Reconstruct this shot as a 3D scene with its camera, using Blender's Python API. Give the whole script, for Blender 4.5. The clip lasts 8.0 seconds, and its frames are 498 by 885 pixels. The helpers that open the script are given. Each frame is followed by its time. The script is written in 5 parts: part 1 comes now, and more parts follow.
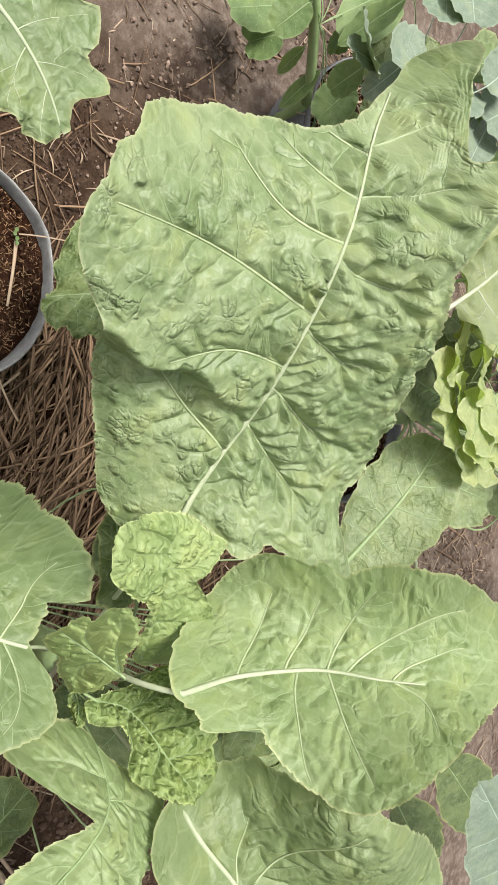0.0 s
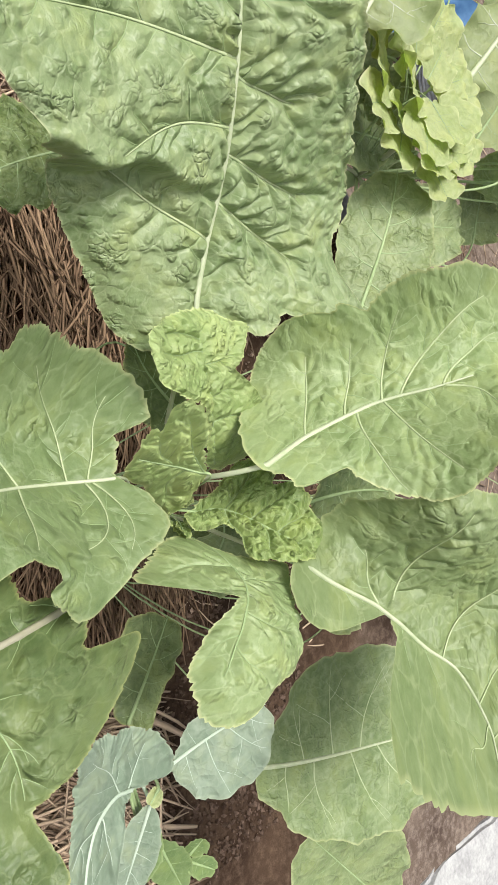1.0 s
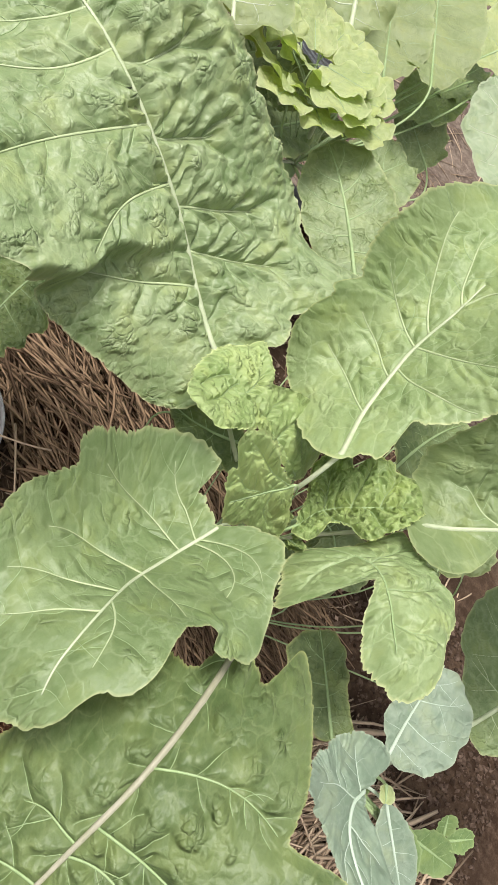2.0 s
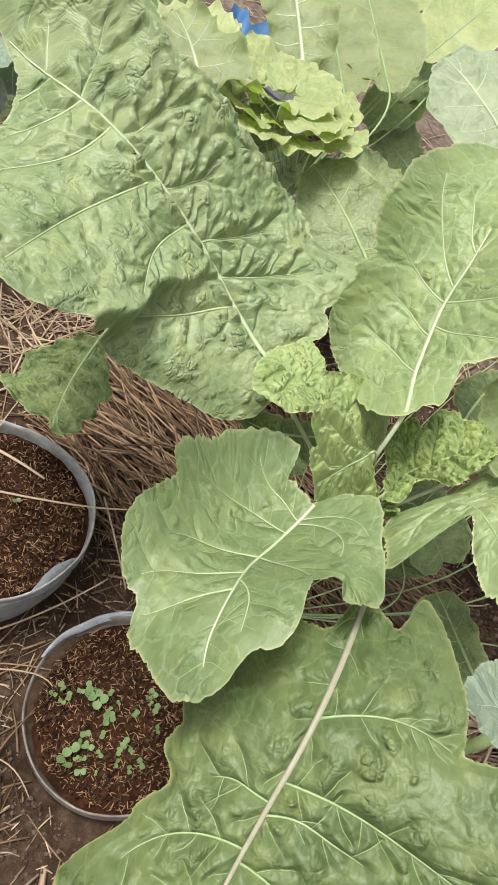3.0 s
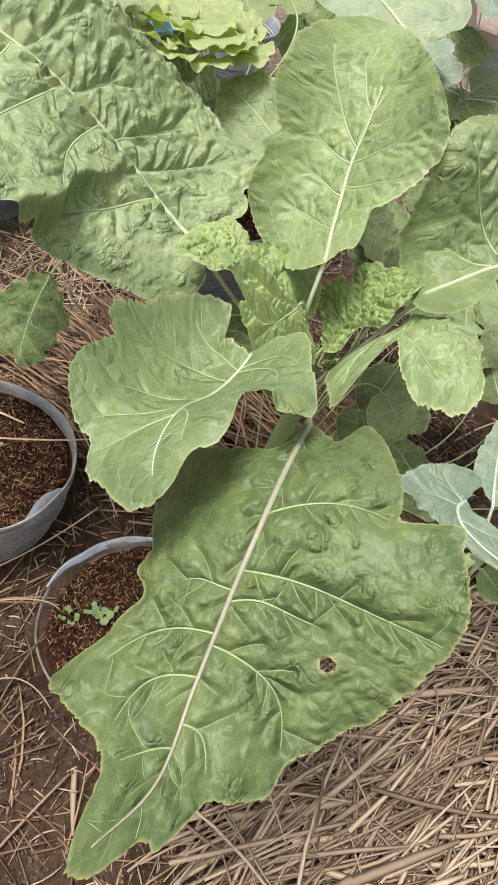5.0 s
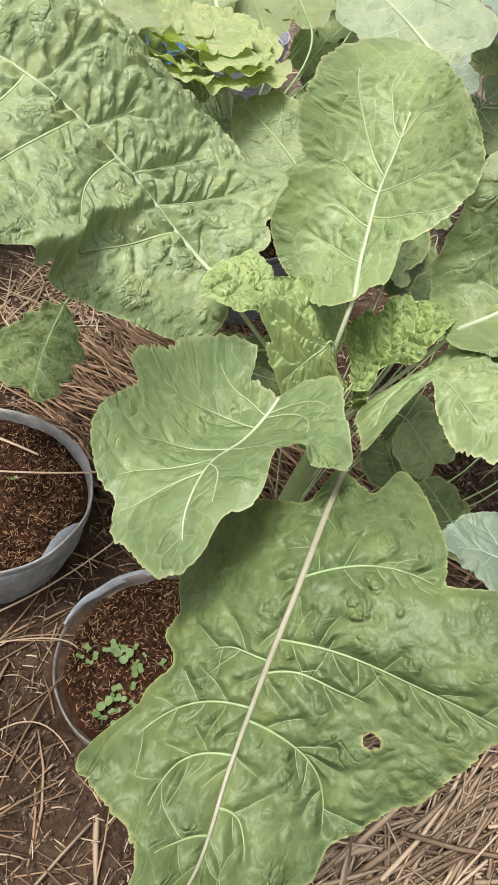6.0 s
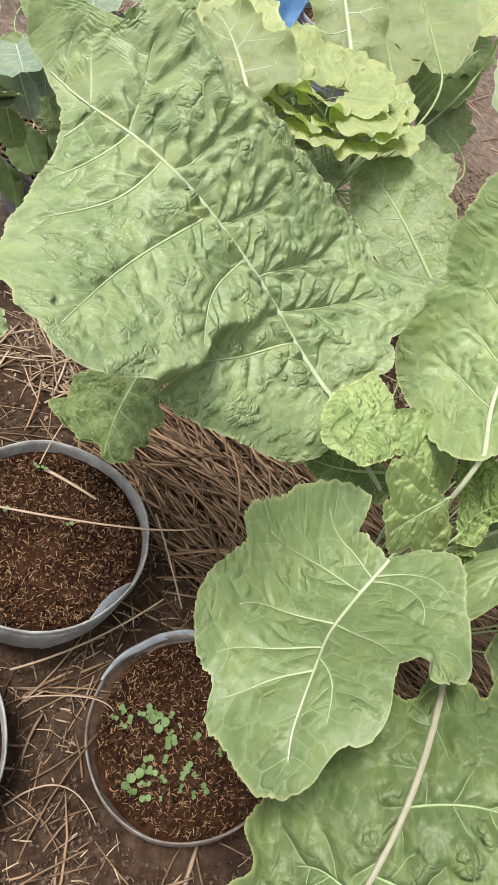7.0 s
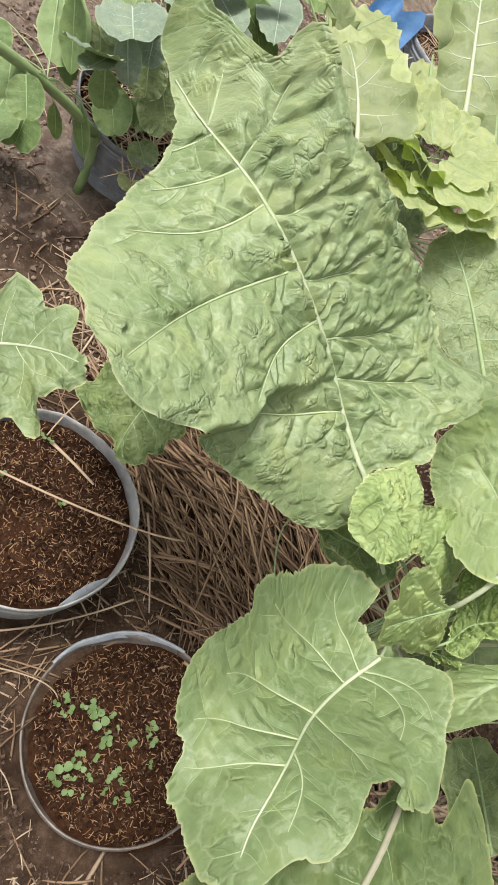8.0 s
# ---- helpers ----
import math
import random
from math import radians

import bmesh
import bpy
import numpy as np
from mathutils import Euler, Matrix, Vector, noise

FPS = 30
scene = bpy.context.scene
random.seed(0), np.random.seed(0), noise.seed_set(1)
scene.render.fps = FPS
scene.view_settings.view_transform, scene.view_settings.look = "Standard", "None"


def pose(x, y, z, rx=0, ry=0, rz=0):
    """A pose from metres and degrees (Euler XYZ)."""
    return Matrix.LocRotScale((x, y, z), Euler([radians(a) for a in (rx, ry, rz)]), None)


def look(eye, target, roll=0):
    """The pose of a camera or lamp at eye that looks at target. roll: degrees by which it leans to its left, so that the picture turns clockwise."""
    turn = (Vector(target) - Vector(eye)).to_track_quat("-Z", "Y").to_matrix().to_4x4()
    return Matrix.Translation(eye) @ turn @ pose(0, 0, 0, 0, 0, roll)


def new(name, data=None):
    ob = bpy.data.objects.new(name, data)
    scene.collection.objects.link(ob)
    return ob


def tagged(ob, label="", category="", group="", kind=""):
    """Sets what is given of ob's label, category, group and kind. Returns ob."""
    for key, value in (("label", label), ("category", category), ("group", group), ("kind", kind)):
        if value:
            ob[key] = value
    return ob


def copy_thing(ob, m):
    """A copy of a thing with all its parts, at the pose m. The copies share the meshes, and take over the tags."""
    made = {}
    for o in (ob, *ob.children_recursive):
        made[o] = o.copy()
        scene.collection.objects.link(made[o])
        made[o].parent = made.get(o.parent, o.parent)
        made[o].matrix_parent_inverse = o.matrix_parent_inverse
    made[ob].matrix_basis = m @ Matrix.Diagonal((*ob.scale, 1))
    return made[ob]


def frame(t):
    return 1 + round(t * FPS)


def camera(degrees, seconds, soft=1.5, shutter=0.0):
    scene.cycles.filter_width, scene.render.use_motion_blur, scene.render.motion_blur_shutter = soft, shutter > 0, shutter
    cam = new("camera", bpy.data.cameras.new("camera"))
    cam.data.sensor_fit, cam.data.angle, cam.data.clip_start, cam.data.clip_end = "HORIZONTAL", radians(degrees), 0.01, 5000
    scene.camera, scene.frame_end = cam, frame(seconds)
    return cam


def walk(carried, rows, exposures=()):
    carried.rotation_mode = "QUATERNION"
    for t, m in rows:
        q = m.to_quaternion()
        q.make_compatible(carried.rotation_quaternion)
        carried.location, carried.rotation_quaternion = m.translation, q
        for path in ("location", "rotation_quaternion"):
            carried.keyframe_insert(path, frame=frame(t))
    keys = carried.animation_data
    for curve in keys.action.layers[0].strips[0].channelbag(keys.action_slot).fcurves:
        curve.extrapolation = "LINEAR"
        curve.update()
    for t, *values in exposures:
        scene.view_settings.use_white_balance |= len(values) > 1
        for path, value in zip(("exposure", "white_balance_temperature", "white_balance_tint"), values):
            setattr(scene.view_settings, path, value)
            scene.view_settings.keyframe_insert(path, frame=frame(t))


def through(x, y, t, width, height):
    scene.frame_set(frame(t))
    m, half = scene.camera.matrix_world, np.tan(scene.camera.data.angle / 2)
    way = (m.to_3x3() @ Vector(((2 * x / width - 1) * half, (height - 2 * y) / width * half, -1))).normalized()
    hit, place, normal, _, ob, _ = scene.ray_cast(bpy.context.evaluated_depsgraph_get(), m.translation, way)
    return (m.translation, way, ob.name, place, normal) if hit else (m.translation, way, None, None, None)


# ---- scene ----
cam = camera(38.1, 8.0, soft=1.2)
PATH = [
    (0, (-0.115, -0.372, 1.072), (-0.28, 1.009, -0.365), 98.6),
    (0.5, (-0.061, -0.387, 1.068), (0.035, 1.026, -0.344), 91.4),
    (1, (-0.034, -0.406, 1.056), (0.158, 1.018, -0.336), 85.3),
    (1.5, (-0.036, -0.418, 1.057), (0.129, 0.902, -0.437), 76.5),
    (1.7, (-0.041, -0.42, 1.068), (0.101, 0.888, -0.438), 68.4),
    (2.8, (-0.004, -0.491, 1.073), (-0.124, 0.878, -0.38), 34.8),
    (3, (0.004, -0.51, 1.072), (-0.162, 0.827, -0.406), 32.3),
    (3.5, (0.068, -0.58, 1.058), (-0.162, 0.722, -0.442), 28.6),
    (4, (0.118, -0.614, 1.063), (-0.14, 0.778, -0.349), 24.9),
    (4.5, (0.137, -0.618, 1.062), (-0.12, 0.803, -0.322), 21.7),
    (4.7, (0.139, -0.611, 1.049), (-0.06, 0.739, -0.413), 22.8),
    (5.8, (0.105, -0.569, 1.046), (-0.058, 0.746, -0.451), 22.2),
    (6, (0.094, -0.557, 1.046), (-0.108, 0.763, -0.443), 21.3),
    (6.5, (0.008, -0.493, 1.067), (-0.158, 0.818, -0.435), 26.0),
    (7, (-0.072, -0.456, 1.082), (-0.246, 0.771, -0.487), 30.0),
    (7.5, (-0.124, -0.439, 1.092), (-0.291, 0.852, -0.426), 36.4),
    (8, (-0.154, -0.435, 1.09), (-0.251, 0.785, -0.492), 47.9),
]
walk(cam, [(t, look(eye, target, roll)) for t, eye, target, roll in PATH])

# ---- light ----
world = bpy.data.worlds.new("overcast_sky")
scene.world = world
world.use_nodes = True
wn = world.node_tree
sky = wn.nodes.new("ShaderNodeTexSky")
sky.sky_type, sky.sun_disc = "NISHITA", False
sky.sun_elevation, sky.sun_rotation = radians(62), radians(200)
sky.air_density, sky.dust_density, sky.ozone_density = 1.0, 4.0, 1.0
soften = wn.nodes.new("ShaderNodeHueSaturation")
soften.inputs["Saturation"].default_value = 0.25
wn.links.new(sky.outputs[0], soften.inputs["Color"])
wn.links.new(soften.outputs[0], wn.nodes["Background"].inputs["Color"])
wn.nodes["Background"].inputs["Strength"].default_value = 0.10
sun = new("sun", bpy.data.lights.new("sun", "SUN"))
sun.data.energy, sun.data.angle, sun.data.color = 3.0, radians(20), (1.0, 0.97, 0.92)
sun.matrix_world = look((-1.2, -0.6, 4.0), (0, 0, 0))
scene.view_settings.exposure = 0.67


# ---- materials ----
def material(name, rough=0.7, spec=0.3):
    m = bpy.data.materials.new(name)
    m.use_nodes = True
    nt = m.node_tree
    b = nt.nodes["Principled BSDF"]
    b.inputs["Roughness"].default_value = rough
    b.inputs["Specular IOR Level"].default_value = spec
    return m, nt, b


def node(nt, kind, **values):
    n = nt.nodes.new(kind)
    for key, value in values.items():
        n.inputs[key].default_value = value
    return n


def noise_tex(nt, coord, scale, detail=5.0, rough=0.6):
    n = node(nt, "ShaderNodeTexNoise", Scale=scale, Detail=detail, Roughness=rough)
    nt.links.new(coord, n.inputs["Vector"])
    return n


def ramp(nt, fac, stops):
    r = nt.nodes.new("ShaderNodeValToRGB")
    els = r.color_ramp.elements
    while len(els) < len(stops):
        els.new(0.5)
    for e, (p, c) in zip(els, stops):
        e.position, e.color = p, (*c, 1)
    nt.links.new(fac, r.inputs["Fac"])
    return r


def mix(nt, fac, a, b, blend="MIX"):
    m = nt.nodes.new("ShaderNodeMix")
    m.data_type, m.blend_type = "RGBA", blend
    for sock, value in ((m.inputs[0], fac), (m.inputs[6], a), (m.inputs[7], b)):
        if isinstance(value, (int, float)):
            sock.default_value = value
        elif isinstance(value, tuple):
            sock.default_value = (*value, 1)
        else:
            nt.links.new(value, sock)
    return m.outputs[2]


def math_node(nt, op, a, b=0.0):
    m = nt.nodes.new("ShaderNodeMath")
    m.operation = op
    for sock, value in zip(m.inputs, (a, b)):
        if isinstance(value, (int, float)):
            sock.default_value = value
        else:
            nt.links.new(value, sock)
    return m.outputs[0]


def bump(nt, height, bsdf, strength=0.4, distance=0.002):
    b = node(nt, "ShaderNodeBump", Strength=strength, Distance=distance)
    nt.links.new(height, b.inputs["Height"])
    nt.links.new(b.outputs[0], bsdf.inputs["Normal"])
    return b


def leaf_material(name, dark, light, pale, edge, rough=0.5, through=0.25, cell=70.0, net=0.35, relief=0.45):
    """A green leaf: two scales of colour, pale fine veins, a yellowish margin and waxy bloom."""
    m, nt, b = material(name, rough + 0.05, 0.42)
    uv = nt.nodes.new("ShaderNodeUVMap").outputs[0]
    big = noise_tex(nt, uv, 14.0, 3.0)
    fine = noise_tex(nt, uv, 160.0, 4.0)
    col = mix(nt, ramp(nt, big.outputs["Fac"], [(0.35, (0, 0, 0)), (0.68, (1, 1, 1))]).outputs[0], dark, light)
    col = mix(nt, ramp(nt, fine.outputs["Fac"], [(0.4, (0, 0, 0)), (0.8, (0.35, 0.35, 0.35))]).outputs[0], col, pale)
    patch = noise_tex(nt, uv, 26.0, 4.0, 0.65)
    col = mix(nt, ramp(nt, patch.outputs["Fac"], [(0.50, (0, 0, 0)), (0.72, (0.7, 0.7, 0.7))]).outputs[0], col, tuple(p * q for p, q in zip(light, (1.14, 1.08, 0.86))))
    warp = noise_tex(nt, uv, 45.0, 3.0)
    moved = node(nt, "ShaderNodeVectorMath")
    moved.operation = "MULTIPLY_ADD"
    moved.inputs[1].default_value = (0.9 / cell, 0.9 / cell, 0.9 / cell)
    nt.links.new(warp.outputs["Color"], moved.inputs[0])
    nt.links.new(uv, moved.inputs[2])
    vor = node(nt, "ShaderNodeTexVoronoi", Scale=cell)
    vor.feature = "DISTANCE_TO_EDGE"
    nt.links.new(moved.outputs[0], vor.inputs["Vector"])
    small = node(nt, "ShaderNodeTexVoronoi", Scale=cell * 2.3)
    small.feature = "DISTANCE_TO_EDGE"
    nt.links.new(moved.outputs[0], small.inputs["Vector"])
    line = ramp(nt, vor.outputs["Distance"], [(0.0, (1, 1, 1)), (0.055, (0, 0, 0))])
    att = nt.nodes.new("ShaderNodeAttribute")
    att.attribute_name = "net"
    lines = math_node(nt, "MULTIPLY", math_node(nt, "MAXIMUM", math_node(nt, "MULTIPLY", line.outputs[0], 0.7), att.outputs["Fac"]), min(0.8, net * 1.5))
    col = mix(nt, lines, col, pale)
    rim = nt.nodes.new("ShaderNodeAttribute")
    rim.attribute_name = "rim"
    col = mix(nt, rim.outputs["Fac"], col, edge)
    nt.links.new(col, b.inputs["Base Color"])
    dome = ramp(nt, vor.outputs["Distance"], [(0.0, (0, 0, 0)), (0.10, (0.55, 0.55, 0.55)), (0.40, (1, 1, 1))])
    pip = ramp(nt, small.outputs["Distance"], [(0.0, (0, 0, 0)), (0.12, (0.6, 0.6, 0.6)), (0.40, (1, 1, 1))])
    calm_patch = ramp(nt, noise_tex(nt, uv, 19.0, 2.0).outputs["Fac"], [(0.38, (0.25, 0.25, 0.25)), (0.62, (1, 1, 1))])
    swell = nt.nodes.new("ShaderNodeAttribute")
    swell.attribute_name = "swell"
    h = math_node(nt, "ADD", dome.outputs[0], math_node(nt, "MULTIPLY", pip.outputs[0], 0.42))
    h = math_node(nt, "MULTIPLY", math_node(nt, "MULTIPLY", h, calm_patch.outputs[0]), swell.outputs["Fac"])
    h = math_node(nt, "ADD", h, math_node(nt, "MULTIPLY", fine.outputs["Fac"], 0.4))
    bump(nt, h, b, 1.0, relief * 0.0012)
    t = nt.nodes.new("ShaderNodeBsdfTranslucent")
    tint = mix(nt, 1.0, col, (0.85, 1.0, 0.35), "MULTIPLY")
    nt.links.new(tint, t.inputs["Color"])
    both = node(nt, "ShaderNodeMixShader", Fac=through)
    nt.links.new(b.outputs[0], both.inputs[1])
    nt.links.new(t.outputs[0], both.inputs[2])
    nt.links.new(both.outputs[0], nt.nodes["Material Output"].inputs["Surface"])
    return m


def plain_material(name, a, b_col, scale=60.0, rough=0.6, spec=0.3, strength=0.3, distance=0.001, per_piece=False):
    m, nt, b = material(name, rough, spec)
    co = nt.nodes.new("ShaderNodeTexCoord").outputs["Object"]
    big, fine = noise_tex(nt, co, scale * 0.15, 3.0), noise_tex(nt, co, scale, 5.0)
    f = math_node(nt, "ADD", math_node(nt, "MULTIPLY", big.outputs["Fac"], 0.5), math_node(nt, "MULTIPLY", fine.outputs["Fac"], 0.5))
    if per_piece:
        geo = nt.nodes.new("ShaderNodeNewGeometry")
        f = math_node(nt, "ADD", math_node(nt, "MULTIPLY", f, 0.35), math_node(nt, "MULTIPLY", geo.outputs["Random Per Island"], 0.65))
        col = ramp(nt, f, [(0.12, a), (0.88, b_col)])
    else:
        col = ramp(nt, f, [(0.36, a), (0.64, b_col)])
    nt.links.new(col.outputs[0], b.inputs["Base Color"])
    bump(nt, fine.outputs["Fac"], b, strength, distance)
    return m


LEAF_BLISTER = leaf_material("blistered_leaf", (0.154, 0.223, 0.089), (0.307, 0.377, 0.193), (0.429, 0.488, 0.297), (0.460, 0.479, 0.279), 0.35, 0.2, 62.0, 0.26, 2.7)
LEAF_BRIGHT = leaf_material("bright_leaf", (0.134, 0.195, 0.075), (0.202, 0.265, 0.116), (0.305, 0.373, 0.207), (0.411, 0.436, 0.225), 0.42, 0.22, 42.0, 0.4, 1.9)
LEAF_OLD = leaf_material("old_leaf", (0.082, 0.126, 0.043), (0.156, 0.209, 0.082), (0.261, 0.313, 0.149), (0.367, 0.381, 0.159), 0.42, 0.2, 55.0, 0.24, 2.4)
LEAF_YOUNG = leaf_material("young_leaf", (0.205, 0.292, 0.098), (0.355, 0.441, 0.183), (0.488, 0.564, 0.275), (0.568, 0.628, 0.298), 0.42, 0.22, 100.0, 0.18, 2.8)
LEAF_WRINKLE = leaf_material("wrinkled_leaf", (0.128, 0.201, 0.055), (0.262, 0.347, 0.117), (0.447, 0.522, 0.236), (0.538, 0.596, 0.258), 0.40, 0.22, 110.0, 0.34, 3.4)
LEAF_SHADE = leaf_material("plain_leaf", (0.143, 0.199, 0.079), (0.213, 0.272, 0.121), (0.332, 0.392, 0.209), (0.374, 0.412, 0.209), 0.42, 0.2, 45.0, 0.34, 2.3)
LEAF_PUCKER = leaf_material("puckered_leaf", (0.088, 0.142, 0.044), (0.172, 0.233, 0.084), (0.292, 0.344, 0.157), (0.375, 0.414, 0.173), 0.36, 0.2, 60.0, 0.2, 3.0)
LEAF_BLUE = leaf_material("bluish_leaf", (0.145, 0.203, 0.136), (0.224, 0.284, 0.211), (0.298, 0.354, 0.276), (0.320, 0.370, 0.276), 0.52, 0.15, 60.0, 0.25, 1.0)
LEAF_LIME = leaf_material("lime_leaf", (0.348, 0.421, 0.174), (0.490, 0.549, 0.278), (0.606, 0.646, 0.384), (0.645, 0.659, 0.420), 0.45, 0.45, 60.0, 0.25, 1.0)
LEAF_PALE = leaf_material("pale_leaf", (0.228, 0.285, 0.125), (0.311, 0.362, 0.183), (0.373, 0.416, 0.225), (0.395, 0.431, 0.231), 0.45, 0.40, 55.0, 0.25, 0.8)
LEAF_MIST = leaf_material("misty_leaf", (0.25, 0.32, 0.19), (0.33, 0.395, 0.25), (0.42, 0.47, 0.33), (0.42, 0.46, 0.32), 0.5, 0.3, 45.0, 0.3, 1.0)
LEAF_TINY = leaf_material("seedling_leaf", (0.104, 0.172, 0.054), (0.181, 0.260, 0.098), (0.270, 0.354, 0.158), (0.290, 0.364, 0.165), 0.5, 0.2, 200.0, 0.2, 0.4)
LEAF_FRESH = leaf_material("fresh_leaf", (0.190, 0.265, 0.105), (0.286, 0.360, 0.163), (0.431, 0.505, 0.293), (0.583, 0.592, 0.320), 0.42, 0.22, 42.0, 0.36, 1.7)
VEIN = plain_material("vein_flesh", (0.3440, 0.3956, 0.2408), (0.4644, 0.4988, 0.3440), 120.0, 0.45, 0.35)
VEIN_DULL = plain_material("dull_vein_flesh", (0.2805, 0.2720, 0.1870), (0.3570, 0.3315, 0.2635), 120.0, 0.5, 0.3)
VEIN_SIDE = plain_material("side_vein_flesh", (0.33, 0.40, 0.21), (0.43, 0.49, 0.29), 120.0, 0.45, 0.35)
VEIN_GREEN = plain_material("green_vein_flesh", (0.23, 0.32, 0.14), (0.33, 0.42, 0.22), 120.0, 0.5, 0.3)
VEIN_BLUE = plain_material("bluish_vein_flesh", (0.36, 0.44, 0.34), (0.44, 0.51, 0.42), 120.0, 0.5, 0.3)
STEM = plain_material("green_stem", (0.20, 0.29, 0.11), (0.31, 0.40, 0.19), 50.0, 0.5, 0.3)
STRAW = plain_material("dry_straw", (0.042, 0.022, 0.013), (0.37, 0.245, 0.152), 70.0, 0.8, 0.15, 0.4, 0.001, True)
STRAW_PALE = plain_material("pale_straw", (0.149, 0.098, 0.063), (0.575, 0.437, 0.310), 70.0, 0.8, 0.15, 0.4, 0.001, True)
CLOD = plain_material("soil_crumb", (0.085, 0.054, 0.038), (0.36, 0.265, 0.205), 90.0, 0.95, 0.1, 0.5, 0.002, True)
CLOD_DAMP = plain_material("damp_soil_crumb", (0.030, 0.018, 0.012), (0.143, 0.098, 0.074), 90.0, 0.95, 0.1, 0.5, 0.002, True)
CLOD_DARK = plain_material("potting_crumb", (0.0093, 0.0043, 0.0026), (0.0697, 0.0340, 0.0187), 120.0, 0.95, 0.1, 0.5, 0.001, True)
CHAFF = plain_material("chaff", (0.035, 0.016, 0.008), (0.40, 0.25, 0.14), 90.0, 0.9, 0.1, 0.4, 0.001, True)


def soil_material(name, wet, dry, pale, damp_shade=None):
    """Crumbly soil; the last tint darkens the patch round the pots in front, for watering and painted-in plant shade.
    """
    m, nt, b = material(name, 0.95, 0.1)
    co = nt.nodes.new("ShaderNodeTexCoord").outputs["Object"]
    big, mid_n, fine = noise_tex(nt, co, 5.0, 4.0), noise_tex(nt, co, 45.0, 6.0, 0.7), noise_tex(nt, co, 260.0, 4.0, 0.7)
    col = mix(nt, ramp(nt, big.outputs["Fac"], [(0.36, (0, 0, 0)), (0.66, (1, 1, 1))]).outputs[0], wet, dry)
    col = mix(nt, ramp(nt, mid_n.outputs["Fac"], [(0.45, (0, 0, 0)), (0.75, (0.7, 0.7, 0.7))]).outputs[0], col, pale)
    col = mix(nt, ramp(nt, fine.outputs["Fac"], [(0.3, (0.6, 0.6, 0.6)), (0.5, (0, 0, 0))]).outputs[0], col, wet)
    if damp_shade:
        # darker round patch: watering, plus shade among the plants painted into the soil colour
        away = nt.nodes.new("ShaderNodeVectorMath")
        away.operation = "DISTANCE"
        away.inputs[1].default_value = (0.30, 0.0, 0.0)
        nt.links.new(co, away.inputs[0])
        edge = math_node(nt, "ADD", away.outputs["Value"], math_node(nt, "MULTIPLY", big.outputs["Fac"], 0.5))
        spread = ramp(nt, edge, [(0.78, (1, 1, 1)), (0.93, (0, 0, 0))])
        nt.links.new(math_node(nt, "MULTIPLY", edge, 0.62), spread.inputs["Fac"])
        col = mix(nt, spread.outputs[0], col, mix(nt, 1.0, col, damp_shade, "MULTIPLY"))
    nt.links.new(col, b.inputs["Base Color"])
    h = math_node(nt, "ADD", mid_n.outputs["Fac"], math_node(nt, "MULTIPLY", fine.outputs["Fac"], 0.5))
    bump(nt, h, b, 0.8, 0.006)
    return m


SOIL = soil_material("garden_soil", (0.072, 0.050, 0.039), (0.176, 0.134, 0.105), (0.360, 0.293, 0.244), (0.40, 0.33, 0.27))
SOIL_POT = soil_material("potting_mix", (0.013, 0.0052, 0.0026), (0.040, 0.016, 0.0072), (0.092, 0.043, 0.021))
CONCRETE = plain_material("pale_concrete", (0.26, 0.26, 0.26), (0.46, 0.46, 0.45), 80.0, 0.9, 0.2, 0.6, 0.003)
WOOD = plain_material("weathered_wood", (0.17, 0.125, 0.105), (0.30, 0.235, 0.20), 30.0, 0.85, 0.15, 0.6, 0.004)


def pot_material(name, a, b_col, dirt=(0.22, 0.17, 0.14)):
    m, nt, b = material(name, 0.5, 0.4)
    co = nt.nodes.new("ShaderNodeTexCoord").outputs["Object"]
    dust = noise_tex(nt, co, 22.0, 6.0, 0.7)
    scr = noise_tex(nt, co, 120.0, 3.0)
    col = mix(nt, ramp(nt, dust.outputs["Fac"], [(0.38, (0, 0, 0)), (0.66, (1, 1, 1))]).outputs[0], a, b_col)
    col = mix(nt, ramp(nt, scr.outputs["Fac"], [(0.55, (0, 0, 0)), (0.75, (0.6, 0.6, 0.6))]).outputs[0], col, (0.22, 0.17, 0.14))
    nt.links.new(col, b.inputs["Base Color"])
    bump(nt, scr.outputs["Fac"], b, 0.25, 0.001)
    return m


PLASTIC = pot_material("grey_pot_plastic", (0.185, 0.180, 0.172), (0.38, 0.38, 0.37))
PLASTIC_PALE = pot_material("pale_pot_plastic", (0.26, 0.28, 0.31), (0.40, 0.43, 0.47))
PLASTIC_DARK = pot_material("dark_pot_plastic", (0.13, 0.13, 0.14), (0.24, 0.25, 0.26))
PLASTIC_THIN = pot_material("thin_pot_plastic", (0.12, 0.098, 0.082), (0.26, 0.225, 0.195))
BLUE_BAG = plain_material("blue_plastic_film", (0.03, 0.10, 0.26), (0.12, 0.26, 0.48), 30.0, 0.35, 0.5)


# ---- helpers for meshes ----
def link(name, verts, faces, mat, parent=None, label="", smooth=True):
    me = bpy.data.meshes.new(name)
    me.from_pydata([tuple(v) for v in verts], [], faces)
    me.materials.append(mat)
    if smooth:
        me.polygons.foreach_set("use_smooth", [True] * len(me.polygons))
    ob = new(name, me)
    ob.parent = parent
    if label:
        tagged(ob, label)
    return ob


def thing(name, place, label, category, group="", kind=""):
    ob = new(name)
    ob.location = place
    return tagged(ob, label, category, group, kind)


